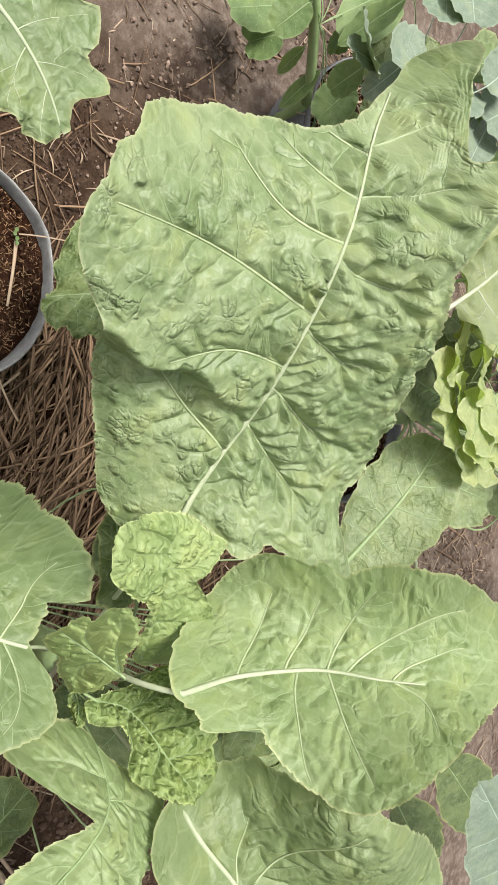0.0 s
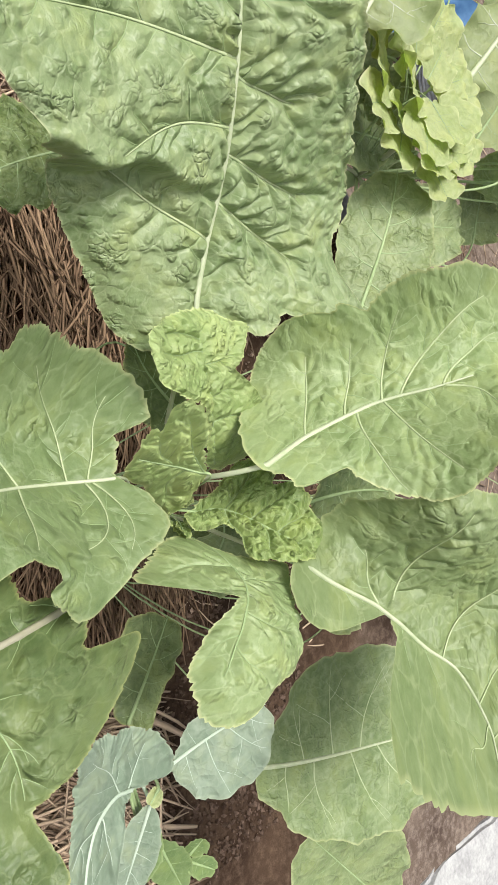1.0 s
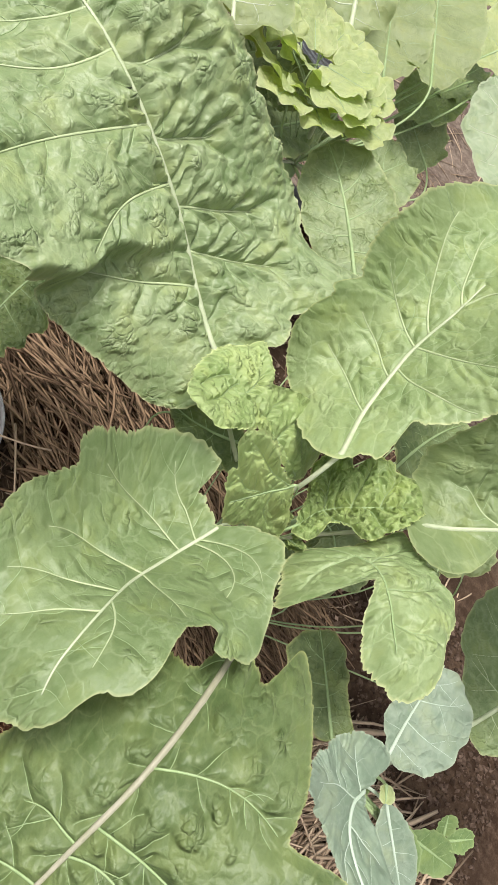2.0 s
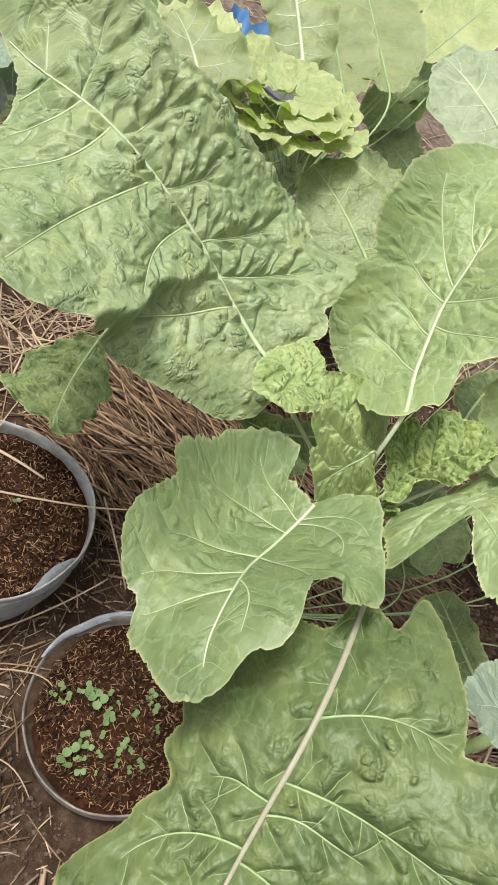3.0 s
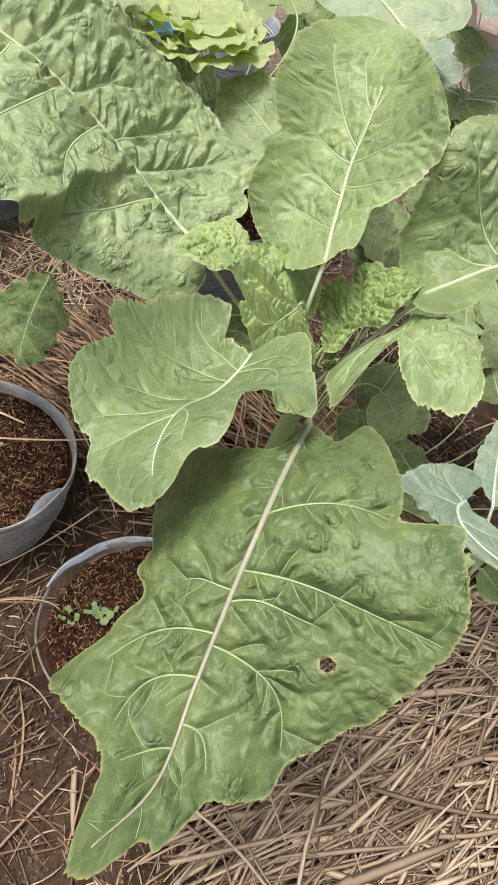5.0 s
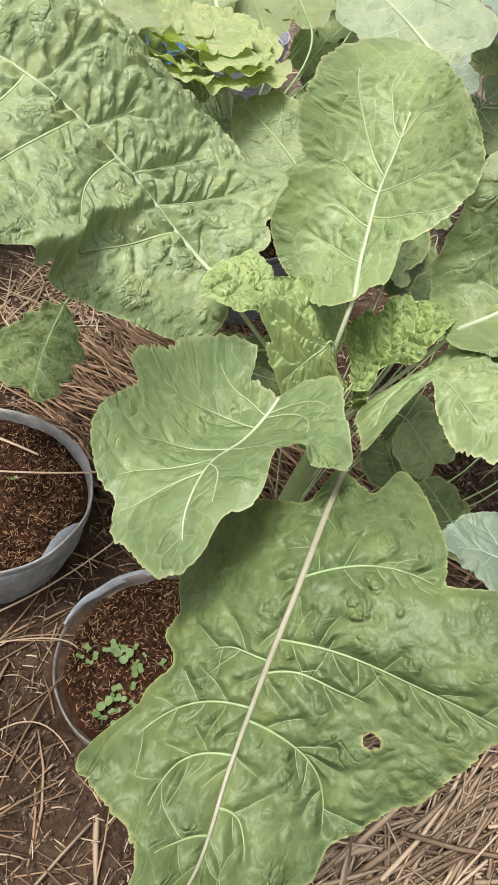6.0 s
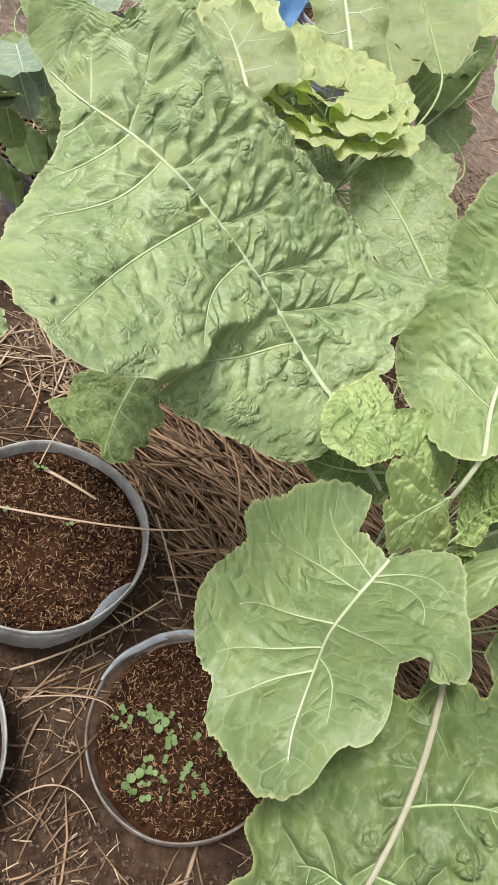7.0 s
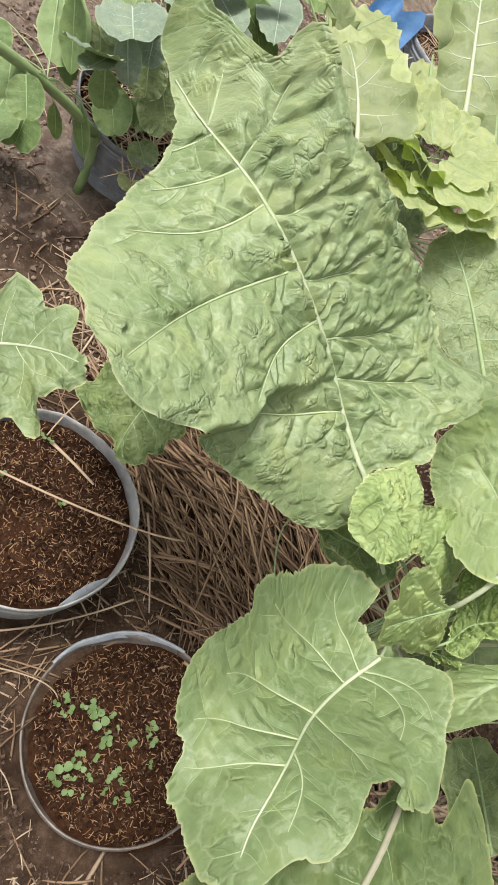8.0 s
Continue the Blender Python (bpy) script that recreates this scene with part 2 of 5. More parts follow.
def tube(verts, faces, path, radii, sides=6, flat=1.0, up=(0, 0, 1)):
    """Adds a tapered tube along a path to the lists."""
    first = len(verts)
    n = len(path)
    up = Vector(up)
    for i, p in enumerate(path):
        p = Vector(p)
        t = (Vector(path[min(i + 1, n - 1)]) - Vector(path[max(i - 1, 0)])).normalized()
        s = t.cross(up)
        s = s.normalized() if s.length > 1e-4 else Vector((1, 0, 0))
        w = s.cross(t)
        for k in range(sides):
            a = 2 * math.pi * k / sides
            verts.append(p + radii[i] * (math.cos(a) * s + flat * math.sin(a) * w))
    for i in range(n - 1):
        for k in range(sides):
            a, b = first + i * sides + k, first + i * sides + (k + 1) % sides
            faces.append((a, b, b + sides, a + sides))
    faces.append(tuple(first + k for k in reversed(range(sides))))
    faces.append(tuple(first + (n - 1) * sides + k for k in range(sides)))


def bezier(p, n):
    """n + 1 points along a Bezier curve through the given control points."""
    out = []
    for i in range(n + 1):
        t, q = i / n, [Vector(v) for v in p]
        while len(q) > 1:
            q = [a.lerp(b, t) for a, b in zip(q, q[1:])]
        out.append(q[0])
    return out


def station(values, u):
    """A smooth value between evenly spaced stations."""
    x = min(max(u, 0.0), 1.0) * (len(values) - 1)
    i = min(int(x), len(values) - 2)
    f = x - i
    a, b = values[i], values[i + 1]
    p, q = values[max(i - 1, 0)], values[min(i + 2, len(values) - 1)]
    r = 0.5 * (2 * a + (b - p) * f + (2 * p - 5 * a + 4 * b - q) * f * f + (3 * a - p - 3 * b + q) * f ** 3)
    return max(r, 0.0)


def sweep(u):
    """The angle, from square to the midrib, at which the side veins leave it."""
    return radians(-50 + 110 * u)


# ---- leaves ----
def leaf(plant, mat, veinmat, base, ax, n, L, mid, left, right, label="", veins=6, quilt=0.004, cell=0.022,
         ruffle=0.006, waves=9, tooth=0.0012, cup=0.0, rib=0.0045, stalk=None, seed=1, fine=1.0, lobes=0.05, sink=0.03, side_mat=None, name="leaf"):
    """A leaf: blade (a grid that follows its side veins, blistered and ruffled), midrib, side veins and stalk.
    base, ax, n: where the blade begins, its way and its upper side; left, right: half widths in mm along the side veins."""
    X, Z = Vector(ax).normalized(), Vector(n).normalized()
    Y = Z.cross(X).normalized()
    Z = X.cross(Y)
    O = Vector(base)
    rnd = random.Random(seed)
    off = Vector((rnd.uniform(-50, 50), rnd.uniform(-50, 50), 0))

    vp = []
    for side in (1, -1):
        for k in range(veins):
            u0 = (k + (0.35 if side > 0 else 0.85)) / veins + rnd.uniform(-0.02, 0.02)
            if u0 < 0.93 and station(left if side > 0 else right, u0) > 12:
                vp.append((side, u0, min(0.98, u0 + rnd.uniform(0.03, 0.10)), rnd.uniform(0.8, 0.95)))
    gap0 = min(0.016, 0.28 * L / max(3, len(vp) / 2))
    reach0 = 0.00012 * max(left)
    sways = [rnd.uniform(-0.005, 0.005) for _ in vp]

    def vein_line(k, t):
        """The station of a side vein at the share t of its length."""
        _, u0, u1, _ = vp[k]
        return min(0.99, max(0.005, u0 + (u1 - u0) * t ** 1.4 + sways[k] * math.sin(5 * t)))

    def flat(u, side, v):
        x = u * L
        y = mid[0] * x + mid[1] * x * x + mid[2] * x ** 3
        d = mid[0] + 2 * mid[1] * x + 3 * mid[2] * x * x
        tx, ty = 1 / math.hypot(1, d), d / math.hypot(1, d)
        w = station(left if side > 0 else right, u) / 1000.0
        g = u * waves * 2.0 + (3.7 if side > 0 else 0.0)
        w *= 1 + lobes * noise.noise((g * 0.9, seed * 3.1, side)) + 0.5 * lobes * noise.noise((g * 2.6, seed * 1.7, side))
        bite = (w * 0.7 + u * L) / 0.0085 + 1.5 * noise.noise((u * L * 60, seed, side))
        w += tooth * 1.5 * ((bite % 1.0) ** 0.7 - 0.5 + 0.8 * noise.noise((u * L * 150, side * 7.7, seed))) * min(1, w / 0.02) * (1 if 0.03 < u < 0.985 else 0)
        a = sweep(u)
        px = x + v * w * (math.cos(a) * -ty * side + math.sin(a) * tx)
        py = y + v * w * (math.cos(a) * tx * side + math.sin(a) * ty)
        return px, py, w

    def surf(u, side, v):
        px, py, w = flat(u, side, v)
        z = cup * (v * w) ** 2 / max(L, 0.05)
        d = v * w
        e = min(1.0, d / min(0.012, reach0))
        near = 1.0
        for k, (vs, u0, u1, v1) in enumerate(vp):
            if vs == side:
                t = min(1.0, v / v1)
                du = abs(u - vein_line(k, t)) * L + 0.012 * max(0.0, v - v1) * 10
                near = min(near, du / gap0)
        near = near ** 1.3 if near < 1.0 else 1.0
        z += quilt * 1.5 * (gap0 / 0.016) * (near - 0.6) * e * (1 - 0.4 * v)
        e *= 0.3 + 0.7 * near
        q = Vector((px / cell, py / cell, 0)) + off
        q += 0.55 * noise.noise_vector(q * 0.8) + 0.2 * noise.noise_vector(q * 2.6)
        ds = noise.voronoi(q)[0]
        gap = ds[1] - ds[0]
        patch = 0.55 + 0.9 * max(0.0, noise.noise(q * 0.23 + off) + 0.3)
        k = min(1.0, gap / 0.55)
        z += quilt * patch * (0.6 * k * (2 - k) + 0.4 * k ** 0.6 - 0.5) * e
        fold = 1 - 2 * abs(noise.noise(q * 0.75 + off)) ** 0.8 - 0.9 * abs(noise.noise(q * 1.9 - off)) ** 0.8
        z -= quilt * 0.8 * fold * e
        z += quilt * 0.8 * noise.noise(q * 0.4) * e + quilt * 0.22 * noise.noise(q * 3.3) * e + quilt * 0.08 * noise.noise(q * 8.0) * e
        net = max(0.0, 1.0 - gap / 0.13) * min(1.0, d / 0.006)
        ru = noise.noise((u * waves, side * 2.3 + seed, 0)) + 0.5 * math.sin(2 * math.pi * (u * waves * 0.8 + seed * 0.37 + side * 0.2))
        z += ruffle * ru * v ** 3 * min(1.0, w / 0.03)
        z -= 0.002 * math.exp(-(d / 0.005) ** 2)
        return px, py, z, net, e

    nu = max(24, int(L / 0.0034 * fine))
    widest = max(max(left), max(right)) / 1000.0
    nv = max(10, int(widest / 0.0036 * fine))
    verts, uvs, nets, rims, swells, faces = [], [], [], [], [], []
    us = [i / nu for i in range(nu + 1)]
    rows = [(s, j / nv) for s, j in [(-1, nv - k) for k in range(nv)] + [(1, k) for k in range(nv + 1)]]
    for u in us:
        for side, v in rows:
            px, py, pz, net, swell = surf(u, side, v)
            verts.append(O + px * X + py * Y + pz * Z)
            uvs.append((px, py))
            nets.append(net)
            swells.append(swell)
            rims.append(max(0.0, (v - 1 + 0.0026 / max(0.006, station(left if side > 0 else right, u) / 1000)) * max(0.006, station(left if side > 0 else right, u) / 1000) / 0.0026) * 0.75)
    m = len(rows)
    for i in range(nu):
        for j in range(m - 1):
            a = i * m + j
            faces.append((a, a + 1, a + m + 1, a + m))
    blade = link(name, verts, faces, mat, plant, label)
    me = blade.data
    at = me.attributes.new("net", "FLOAT", "POINT")
    at.data.foreach_set("value", nets)
    at = me.attributes.new("swell", "FLOAT", "POINT")
    at.data.foreach_set("value", swells)
    at = me.attributes.new("rim", "FLOAT", "POINT")
    at.data.foreach_set("value", rims)
    lay = me.uv_layers.new(name="UVMap")
    idx = np.empty(len(me.loops), dtype=np.int32)
    me.loops.foreach_get("vertex_index", idx)
    lay.data.foreach_set("uv", np.array(uvs, dtype=np.float32)[idx].ravel())

    def on(u, side, v, lift):
        px, py, pz, _, _ = surf(u, side, v)
        return O + px * X + py * Y + (pz + lift) * Z

    # midrib and stalk in one, side veins in another mesh
    rv, rf = [], []
    path = [on(u, 1, 0.0, rib * 0.25 * (1 - u)) for u in [i / 40 for i in range(40)]]
    radii = [rib * (1 - 0.9 * i / 39) + 0.0003 for i in range(40)]
    if stalk:
        way = (path[0] - path[3]).normalized() * (Vector(stalk) - path[0]).length * 0.4
        foot = bezier([stalk, Vector(stalk) + Vector((0, 0, 0.03)), path[0] + way - Vector((0, 0, sink)), path[0] + 0.25 * way - Vector((0, 0, 0.2 * sink)), path[0]], 16)[:-1]
        path, radii = foot + path, [rib * 1.02] * len(foot) + radii
    tube(rv, rf, path, radii, 8, 0.8, Z)
    link("midrib", rv, rf, veinmat, blade)
    for k, (side, u0, u1, v1) in enumerate(vp):
        w = station(left if side > 0 else right, u0) / 1000.0
        r = rib * 0.40 * min(1.0, w / 0.08 + 0.3)
        line = [(vein_line(k, t), t * v1) for t in [i / 24 for i in range(25)]]
        sv, sf = [], []
        tube(sv, sf, [on(u, side, v, r * 0.12) for u, v in line], [r * (1 - 0.82 * (i / 24) ** 0.7) for i in range(25)], 6, 0.6, Z)
        for start, turn in ((0.36, -1), (0.60, 1)):
            if w * (1 - start) < 0.016 or rnd.random() < 0.12:
                continue
            start += rnd.uniform(-0.06, 0.06)
            ua, va = line[int(start * 24)]
            out = (1 - start) * rnd.uniform(0.6, 0.85)
            reach = rnd.uniform(0.5, 0.75) * out * w / L
            fork = [(min(0.99, max(0.01, ua + turn * reach * t * (1.4 - 0.4 * t))), min(0.97, va + out * t)) for t in [i / 10 for i in range(11)]]
            tube(sv, sf, [on(u, side, v, r * 0.12) for u, v in fork], [r * 0.50 * (1 - 0.65 * i / 10) for i in range(11)], 4, 0.6, Z)
        link("vein", sv, sf, side_mat or veinmat, blade)
    return blade


OVAL = (0.10, 0.42, 0.68, 0.86, 0.96, 1.0, 0.97, 0.86, 0.68, 0.42, 0.0)


def simple_leaf(plant, mat, veinmat, base, tip, n, width, **more):
    """An oval leaf between two points."""
    b, t = Vector(base), Vector(tip)
    half = [width * 500 * k for k in OVAL]
    L = (t - b).length
    z = Vector(n) - (t - b).normalized() * Vector(n).dot((t - b).normalized())
    return leaf(plant, mat, veinmat, base, t - b, z, L, (0, 0, 0), half, half, **more)


def away(px, py, lines):
    """Distance of every point from the nearest of some lines."""
    best = np.full(len(px), 1.0)
    for line in lines:
        for (ax, ay), (bx, by) in zip(line, line[1:]):
            dx, dy = bx - ax, by - ay
            t = np.clip(((px - ax) * dx + (py - ay) * dy) / (dx * dx + dy * dy + 1e-12), 0, 1)
            best = np.minimum(best, np.hypot(px - ax - t * dx, py - ay - t * dy))
    return best


def curve2(points, n):
    """A smooth line of n + 1 points through some points of the plane."""
    out = []
    for i in range(n + 1):
        x = i / n * (len(points) - 1)
        k = min(int(x), len(points) - 2)
        f = x - k
        p, a, b, q = (points[min(max(k + j, 0), len(points) - 1)] for j in (-1, 0, 1, 2))
        out.append(tuple(0.5 * (2 * a[c] + (b[c] - p[c]) * f + (2 * p[c] - 5 * a[c] + 4 * b[c] - q[c]) * f * f + (3 * a[c] - p[c] - 3 * b[c] + q[c]) * f ** 3) for c in (0, 1)))
    return out


def blade(plant, mat, veinmat, middle, ax, n, bend, radii, rib_line, veins, label="", rib=0.003, side_mat=None, quilt=0.003, ladder=0.014, puff=0.009,
          ruffle=0.004, waves=14, tooth=0.001, fine=1.0, stalk=None, sink=0.03, creases=(), hole=None, seed=1, side_rib=0.42, lumps=0.25, sides=(1.0, 1.0), name="leaf"):
    """A leaf spread round its middle: radii (mm) give the margin, bend the cubic curve of the blade, rib_line the midrib (mm),
    veins the side veins (share along the midrib, tip in mm, bow in mm). Finer veins branch off like ladders, and the blade swells between them."""
    X, Z = Vector(ax).normalized(), Vector(n).normalized()
    Y = Z.cross(X).normalized()
    Z = X.cross(Y)
    O = Vector(middle)
    rnd = random.Random(seed)
    ring = len(radii)

    def margin(a):
        x = (a / (2 * math.pi) * ring) % ring
        k, f = int(x), x - int(x)
        p, q, r, s = (radii[(k + j) % ring] for j in (-1, 0, 1, 2))
        w = 0.5 * (2 * q + (r - p) * f + (2 * p - 5 * q + 4 * r - s) * f * f + (3 * q - p - 3 * r + s) * f ** 3) / 1000.0
        arc = a * w
        bite = arc / 0.0075 + 1.6 * noise.noise((arc * 60, seed, 0))
        return w, tooth * (1.4 * ((bite % 1.0) ** 0.7 - 0.5) + 1.3 * noise.noise((arc * 130, 3.3, seed)) + 1.5 * noise.noise((arc * 40, 8.1, seed)))

    spine = curve2([(x / 1000, y / 1000) for x, y in rib_line], 40)
    lines, thin = [], []
    for u, ex, ey, bow in veins:
        a = spine[int(u * 40)]
        b = (ex / 1000, ey / 1000)
        dx, dy = b[0] - a[0], b[1] - a[1]
        ln = math.hypot(dx, dy)
        nx, ny = -dy / ln, dx / ln
        wob = rnd.uniform(-1, 1)
        lines.append([(a[0] + dx * t + nx * (bow * 0.004 * t * (1 - t) + 0.0018 * wob * math.sin(7 * t + seed)), a[1] + dy * t + ny * (bow * 0.004 * t * (1 - t) + 0.0018 * wob * math.sin(7 * t + seed))) for t in [i / 16 for i in range(17)]])
    # ladder veins between the side veins
    for line in lines + [spine]:
        ln = sum(math.dist(p, q) for p, q in zip(line, line[1:]))
        count = int(ln / ladder)
        for k in range(1, count + 1):
            for side in (1, -1):
                if rnd.random() < 0.2:
                    continue
                i = min(len(line) - 2, int((k + rnd.uniform(-0.35, 0.35)) / (count + 0.6) * (len(line) - 1)))
                i = max(1, i)
                (ax0, ay0), (bx0, by0) = line[i], line[i + 1]
                d = math.atan2(by0 - ay0, bx0 - ax0) + side * rnd.uniform(0.75, 1.25)
                reach, turn = rnd.uniform(0.7, 1.7) * ladder, -side * rnd.uniform(0.0, 0.5)
                path = [line[i]]
                for s in range(5):
                    d += turn / 5 + rnd.uniform(-0.22, 0.22)
                    path.append((path[-1][0] + reach / 5 * math.cos(d), path[-1][1] + reach / 5 * math.sin(d)))
                others = [v for v in lines + [spine] if v is not line]
                if line is spine and away(np.array([path[-1][0]]), np.array([path[-1][1]]), others)[0] < 0.4 * ladder:
                    continue
                thin.append(path)

    def heights(px, py, far):
        """The blade's height over its plane, and how much it swells, for arrays of places; far: 0 at the middle, 1 at the margin."""
        x, y = np.clip(px * 10, -2.6, 2.6), np.clip(py * 10, -2.6, 2.6)
        z = sum(k * x ** i * y ** j for k, (i, j) in zip(bend, ((0, 0), (1, 0), (0, 1), (2, 0), (1, 1), (0, 2), (3, 0), (2, 1), (1, 2), (0, 3))))
        for cx0, cy0, cx1, cy1, drop, soft in creases:
            dx, dy = cx1 - cx0, cy1 - cy0
            ln = math.hypot(dx, dy)
            t = ((px - cx0) * dx + (py - cy0) * dy) / ln ** 2
            s = ((py - cy0) * dx - (px - cx0) * dy) / ln
            s = s + 0.006 * np.sin(9 * t)
            fade = np.clip(1.15 - t, 0, 1) * np.clip(1.6 + t, 0, 1)
            z = z + fade * drop * (1 / (1 + np.exp(-np.clip(s / soft, -30, 30))) - 0.5) * np.exp(-np.abs(s) / 0.045) * 2
        coarse = away(px, py, lines + [spine])
        small = np.minimum(coarse, away(px, py, thin)) if thin else coarse
        e = np.clip(coarse / 0.004, 0, 1)
        dome = np.clip(coarse / (2.2 * puff), 0, 1)
        pill = np.clip(small / puff, 0, 1)
        half = sides[1] + (sides[0] - sides[1]) / (1 + np.exp(-np.clip(py / 0.008, -30, 30)))
        e = e * half
        z = z + quilt * half * (1.1 * dome * (2 - dome) + 1.5 * (pill * (2 - pill)) ** 1.15 - 1.0) * np.clip((1 - far) * 9, 0.25, 1)
        wav = np.array([2.4 * abs(noise.noise((a / (2.4 * puff) + seed, b / (2.4 * puff), 1.7))) - 0.6 + 1.1 * abs(noise.noise((a / (1.1 * puff), b / (1.1 * puff), seed))) - 0.25 for a, b in zip(px, py)])
        z = z + quilt * lumps * wav * e
        ang = np.arctan2(py, px)
        ruf = np.array([noise.noise((waves * 0.35 * math.cos(a) + seed, waves * 0.35 * math.sin(a), 4.2)) + 0.5 * noise.noise((waves * math.cos(a), waves * math.sin(a), seed)) for a in ang])
        return z + ruffle * ruf * far ** 4, np.clip(small / 0.005, 0, 1) * np.clip(0.35 + 1.3 * wav, 0.2, 1), coarse

    mean = sum(radii) / ring / 1000.0
    na = int(min(760, 2 * math.pi * mean / 0.0015 * fine))
    nr = int(max(radii) / 1000.0 / 0.0022 * fine)
    angles = np.arange(na) * 2 * math.pi / na
    reach, bites = np.array([margin(a) for a in angles]).T
    share = (np.arange(1, nr + 1) / nr) ** 0.85
    px = np.concatenate([[0.0]] + [(f * reach + f ** 12 * bites) * np.cos(angles) for f in share])
    py = np.concatenate([[0.0]] + [(f * reach + f ** 12 * bites) * np.sin(angles) for f in share])
    far = np.concatenate([[0.0], np.repeat(share, na)])
    edge = np.concatenate([[1.0], *[(1 - f) * reach for f in share]])
    pz, swell, coarse = heights(px, py, far)
    faces = [(0, 1 + k, 1 + (k + 1) % na) for k in range(na)]
    for i in range(nr - 1):
        for k in range(na):
            a, b = 1 + i * na + k, 1 + i * na + (k + 1) % na
            if hole and math.hypot(px[a] - hole[0], py[a] - hole[1]) < hole[2] * (1 + 0.5 * noise.noise((px[a] * 170, py[a] * 170, 0))):
                continue
            faces.append((a, a + na, b + na, b))
    body = link(name, [O + float(a) * X + float(b) * Y + float(c) * Z for a, b, c in zip(px, py, pz)], faces, mat, plant, label)
    me = body.data
    rim = np.clip(1 - edge / 0.0022, 0, 1) * 0.75
    if hole:
        rim = np.maximum(rim, np.clip(1 - (np.hypot(px - hole[0], py - hole[1]) - hole[2]) / 0.003, 0, 1) * 0.9)
    for key, values in (("net", np.clip(1 - coarse / 0.003, 0, 1) * 0.5), ("swell", swell), ("rim", rim)):
        me.attributes.new(key, "FLOAT", "POINT").data.foreach_set("value", values.astype(np.float32))
    lay = me.uv_layers.new(name="UVMap")
    idx = np.empty(len(me.loops), dtype=np.int32)
    me.loops.foreach_get("vertex_index", idx)
    lay.data.foreach_set("uv", np.stack([px, py], 1).astype(np.float32)[idx].ravel())

    def raised(path, lift):
        a, b = np.array([p[0] for p in path]), np.array([p[1] for p in path])
        k = (np.arctan2(b, a) % (2 * math.pi)) / (2 * math.pi) * na
        f = np.clip(np.hypot(a, b) / reach[k.astype(int) % na], 0, 1)
        h, _, _ = heights(a, b, f)
        keep = [i for i in range(len(path)) if math.hypot(*path[i]) < reach[int(k[i]) % na] * 0.985]
        return [O + float(a[i]) * X + float(b[i]) * Y + (float(h[i]) + lift) * Z for i in keep]

    rv, rf = [], []
    path = raised(spine, rib * 0.3 + 0.0003 + 0.2 * quilt)
    radii_r = [rib * (1 - 0.85 * i / 40) + 0.0003 for i in range(len(path))]
    if stalk:
        way = (path[0] - path[2]).normalized() * (Vector(stalk) - path[0]).length * 0.25
        foot = bezier([stalk, Vector(stalk) + Vector((0, 0, 0.03)), path[0] + way - Vector((0, 0, sink)), path[0] + 0.25 * way - Vector((0, 0, 0.2 * sink)), path[0]], 16)[:-1]
        path, radii_r = foot + path, [rib * 1.02] * len(foot) + radii_r
    tube(rv, rf, path, radii_r, 8, 0.7, Z)
    link("midrib", rv, rf, veinmat, body)
    for line in lines:
        pts = raised(line, 0.0003 + 0.33 * quilt)
        if len(pts) > 2:
            r = rib * side_rib
            sv, sf = [], []
            tube(sv, sf, pts, [r * (1 - 0.72 * i / 16) for i in range(len(pts))], 6, 0.6, Z)
            link("vein", sv, sf, side_mat or veinmat, body)
    sv, sf = [], []
    for line in thin:
        pts = raised(line, 0.20 * quilt)
        if len(pts) > 2:
            r = rib * side_rib * 0.36 * rnd.uniform(0.7, 1.2)
            tube(sv, sf, pts, [r * (1 - 0.5 * i / 5) for i in range(len(pts))], 4, 0.6, Z)
    if sv:
        tagged(link("vein_network", sv, sf, VEIN_BLUE if mat is LEAF_BLUE else VEIN_GREEN, body), "fine pale side veins", kind="stuff")
    return body


# ---- ground ----
def ground_height(x, y):
    z = 0.012 * noise.noise((x * 3, y * 3, 0)) + 0.006 * noise.noise((x * 14, y * 14, 2)) + 0.003 * noise.noise((x * 45, y * 45, 5))
    return z


def build_ground():
    def axis(lo, hi, step):
        inner = [lo + step * i for i in range(int((hi - lo) / step) + 1)]
        outer = [0.1, 0.3, 0.8, 2, 5, 12, 30, 80, 200]
        return [lo - o for o in reversed(outer)] + inner + [hi + o for o in outer]
    xs, ys = axis(-1.3, 1.2, 0.012), axis(-0.9, 1.9, 0.012)
    verts = [(x, y, ground_height(x, y)) for y in ys for x in xs]
    m = len(xs)
    faces = [(j * m + i, j * m + i + 1, (j + 1) * m + i + 1, (j + 1) * m + i) for j in range(len(ys) - 1) for i in range(m - 1)]
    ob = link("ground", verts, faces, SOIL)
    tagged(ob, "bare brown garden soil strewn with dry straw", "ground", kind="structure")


build_ground()


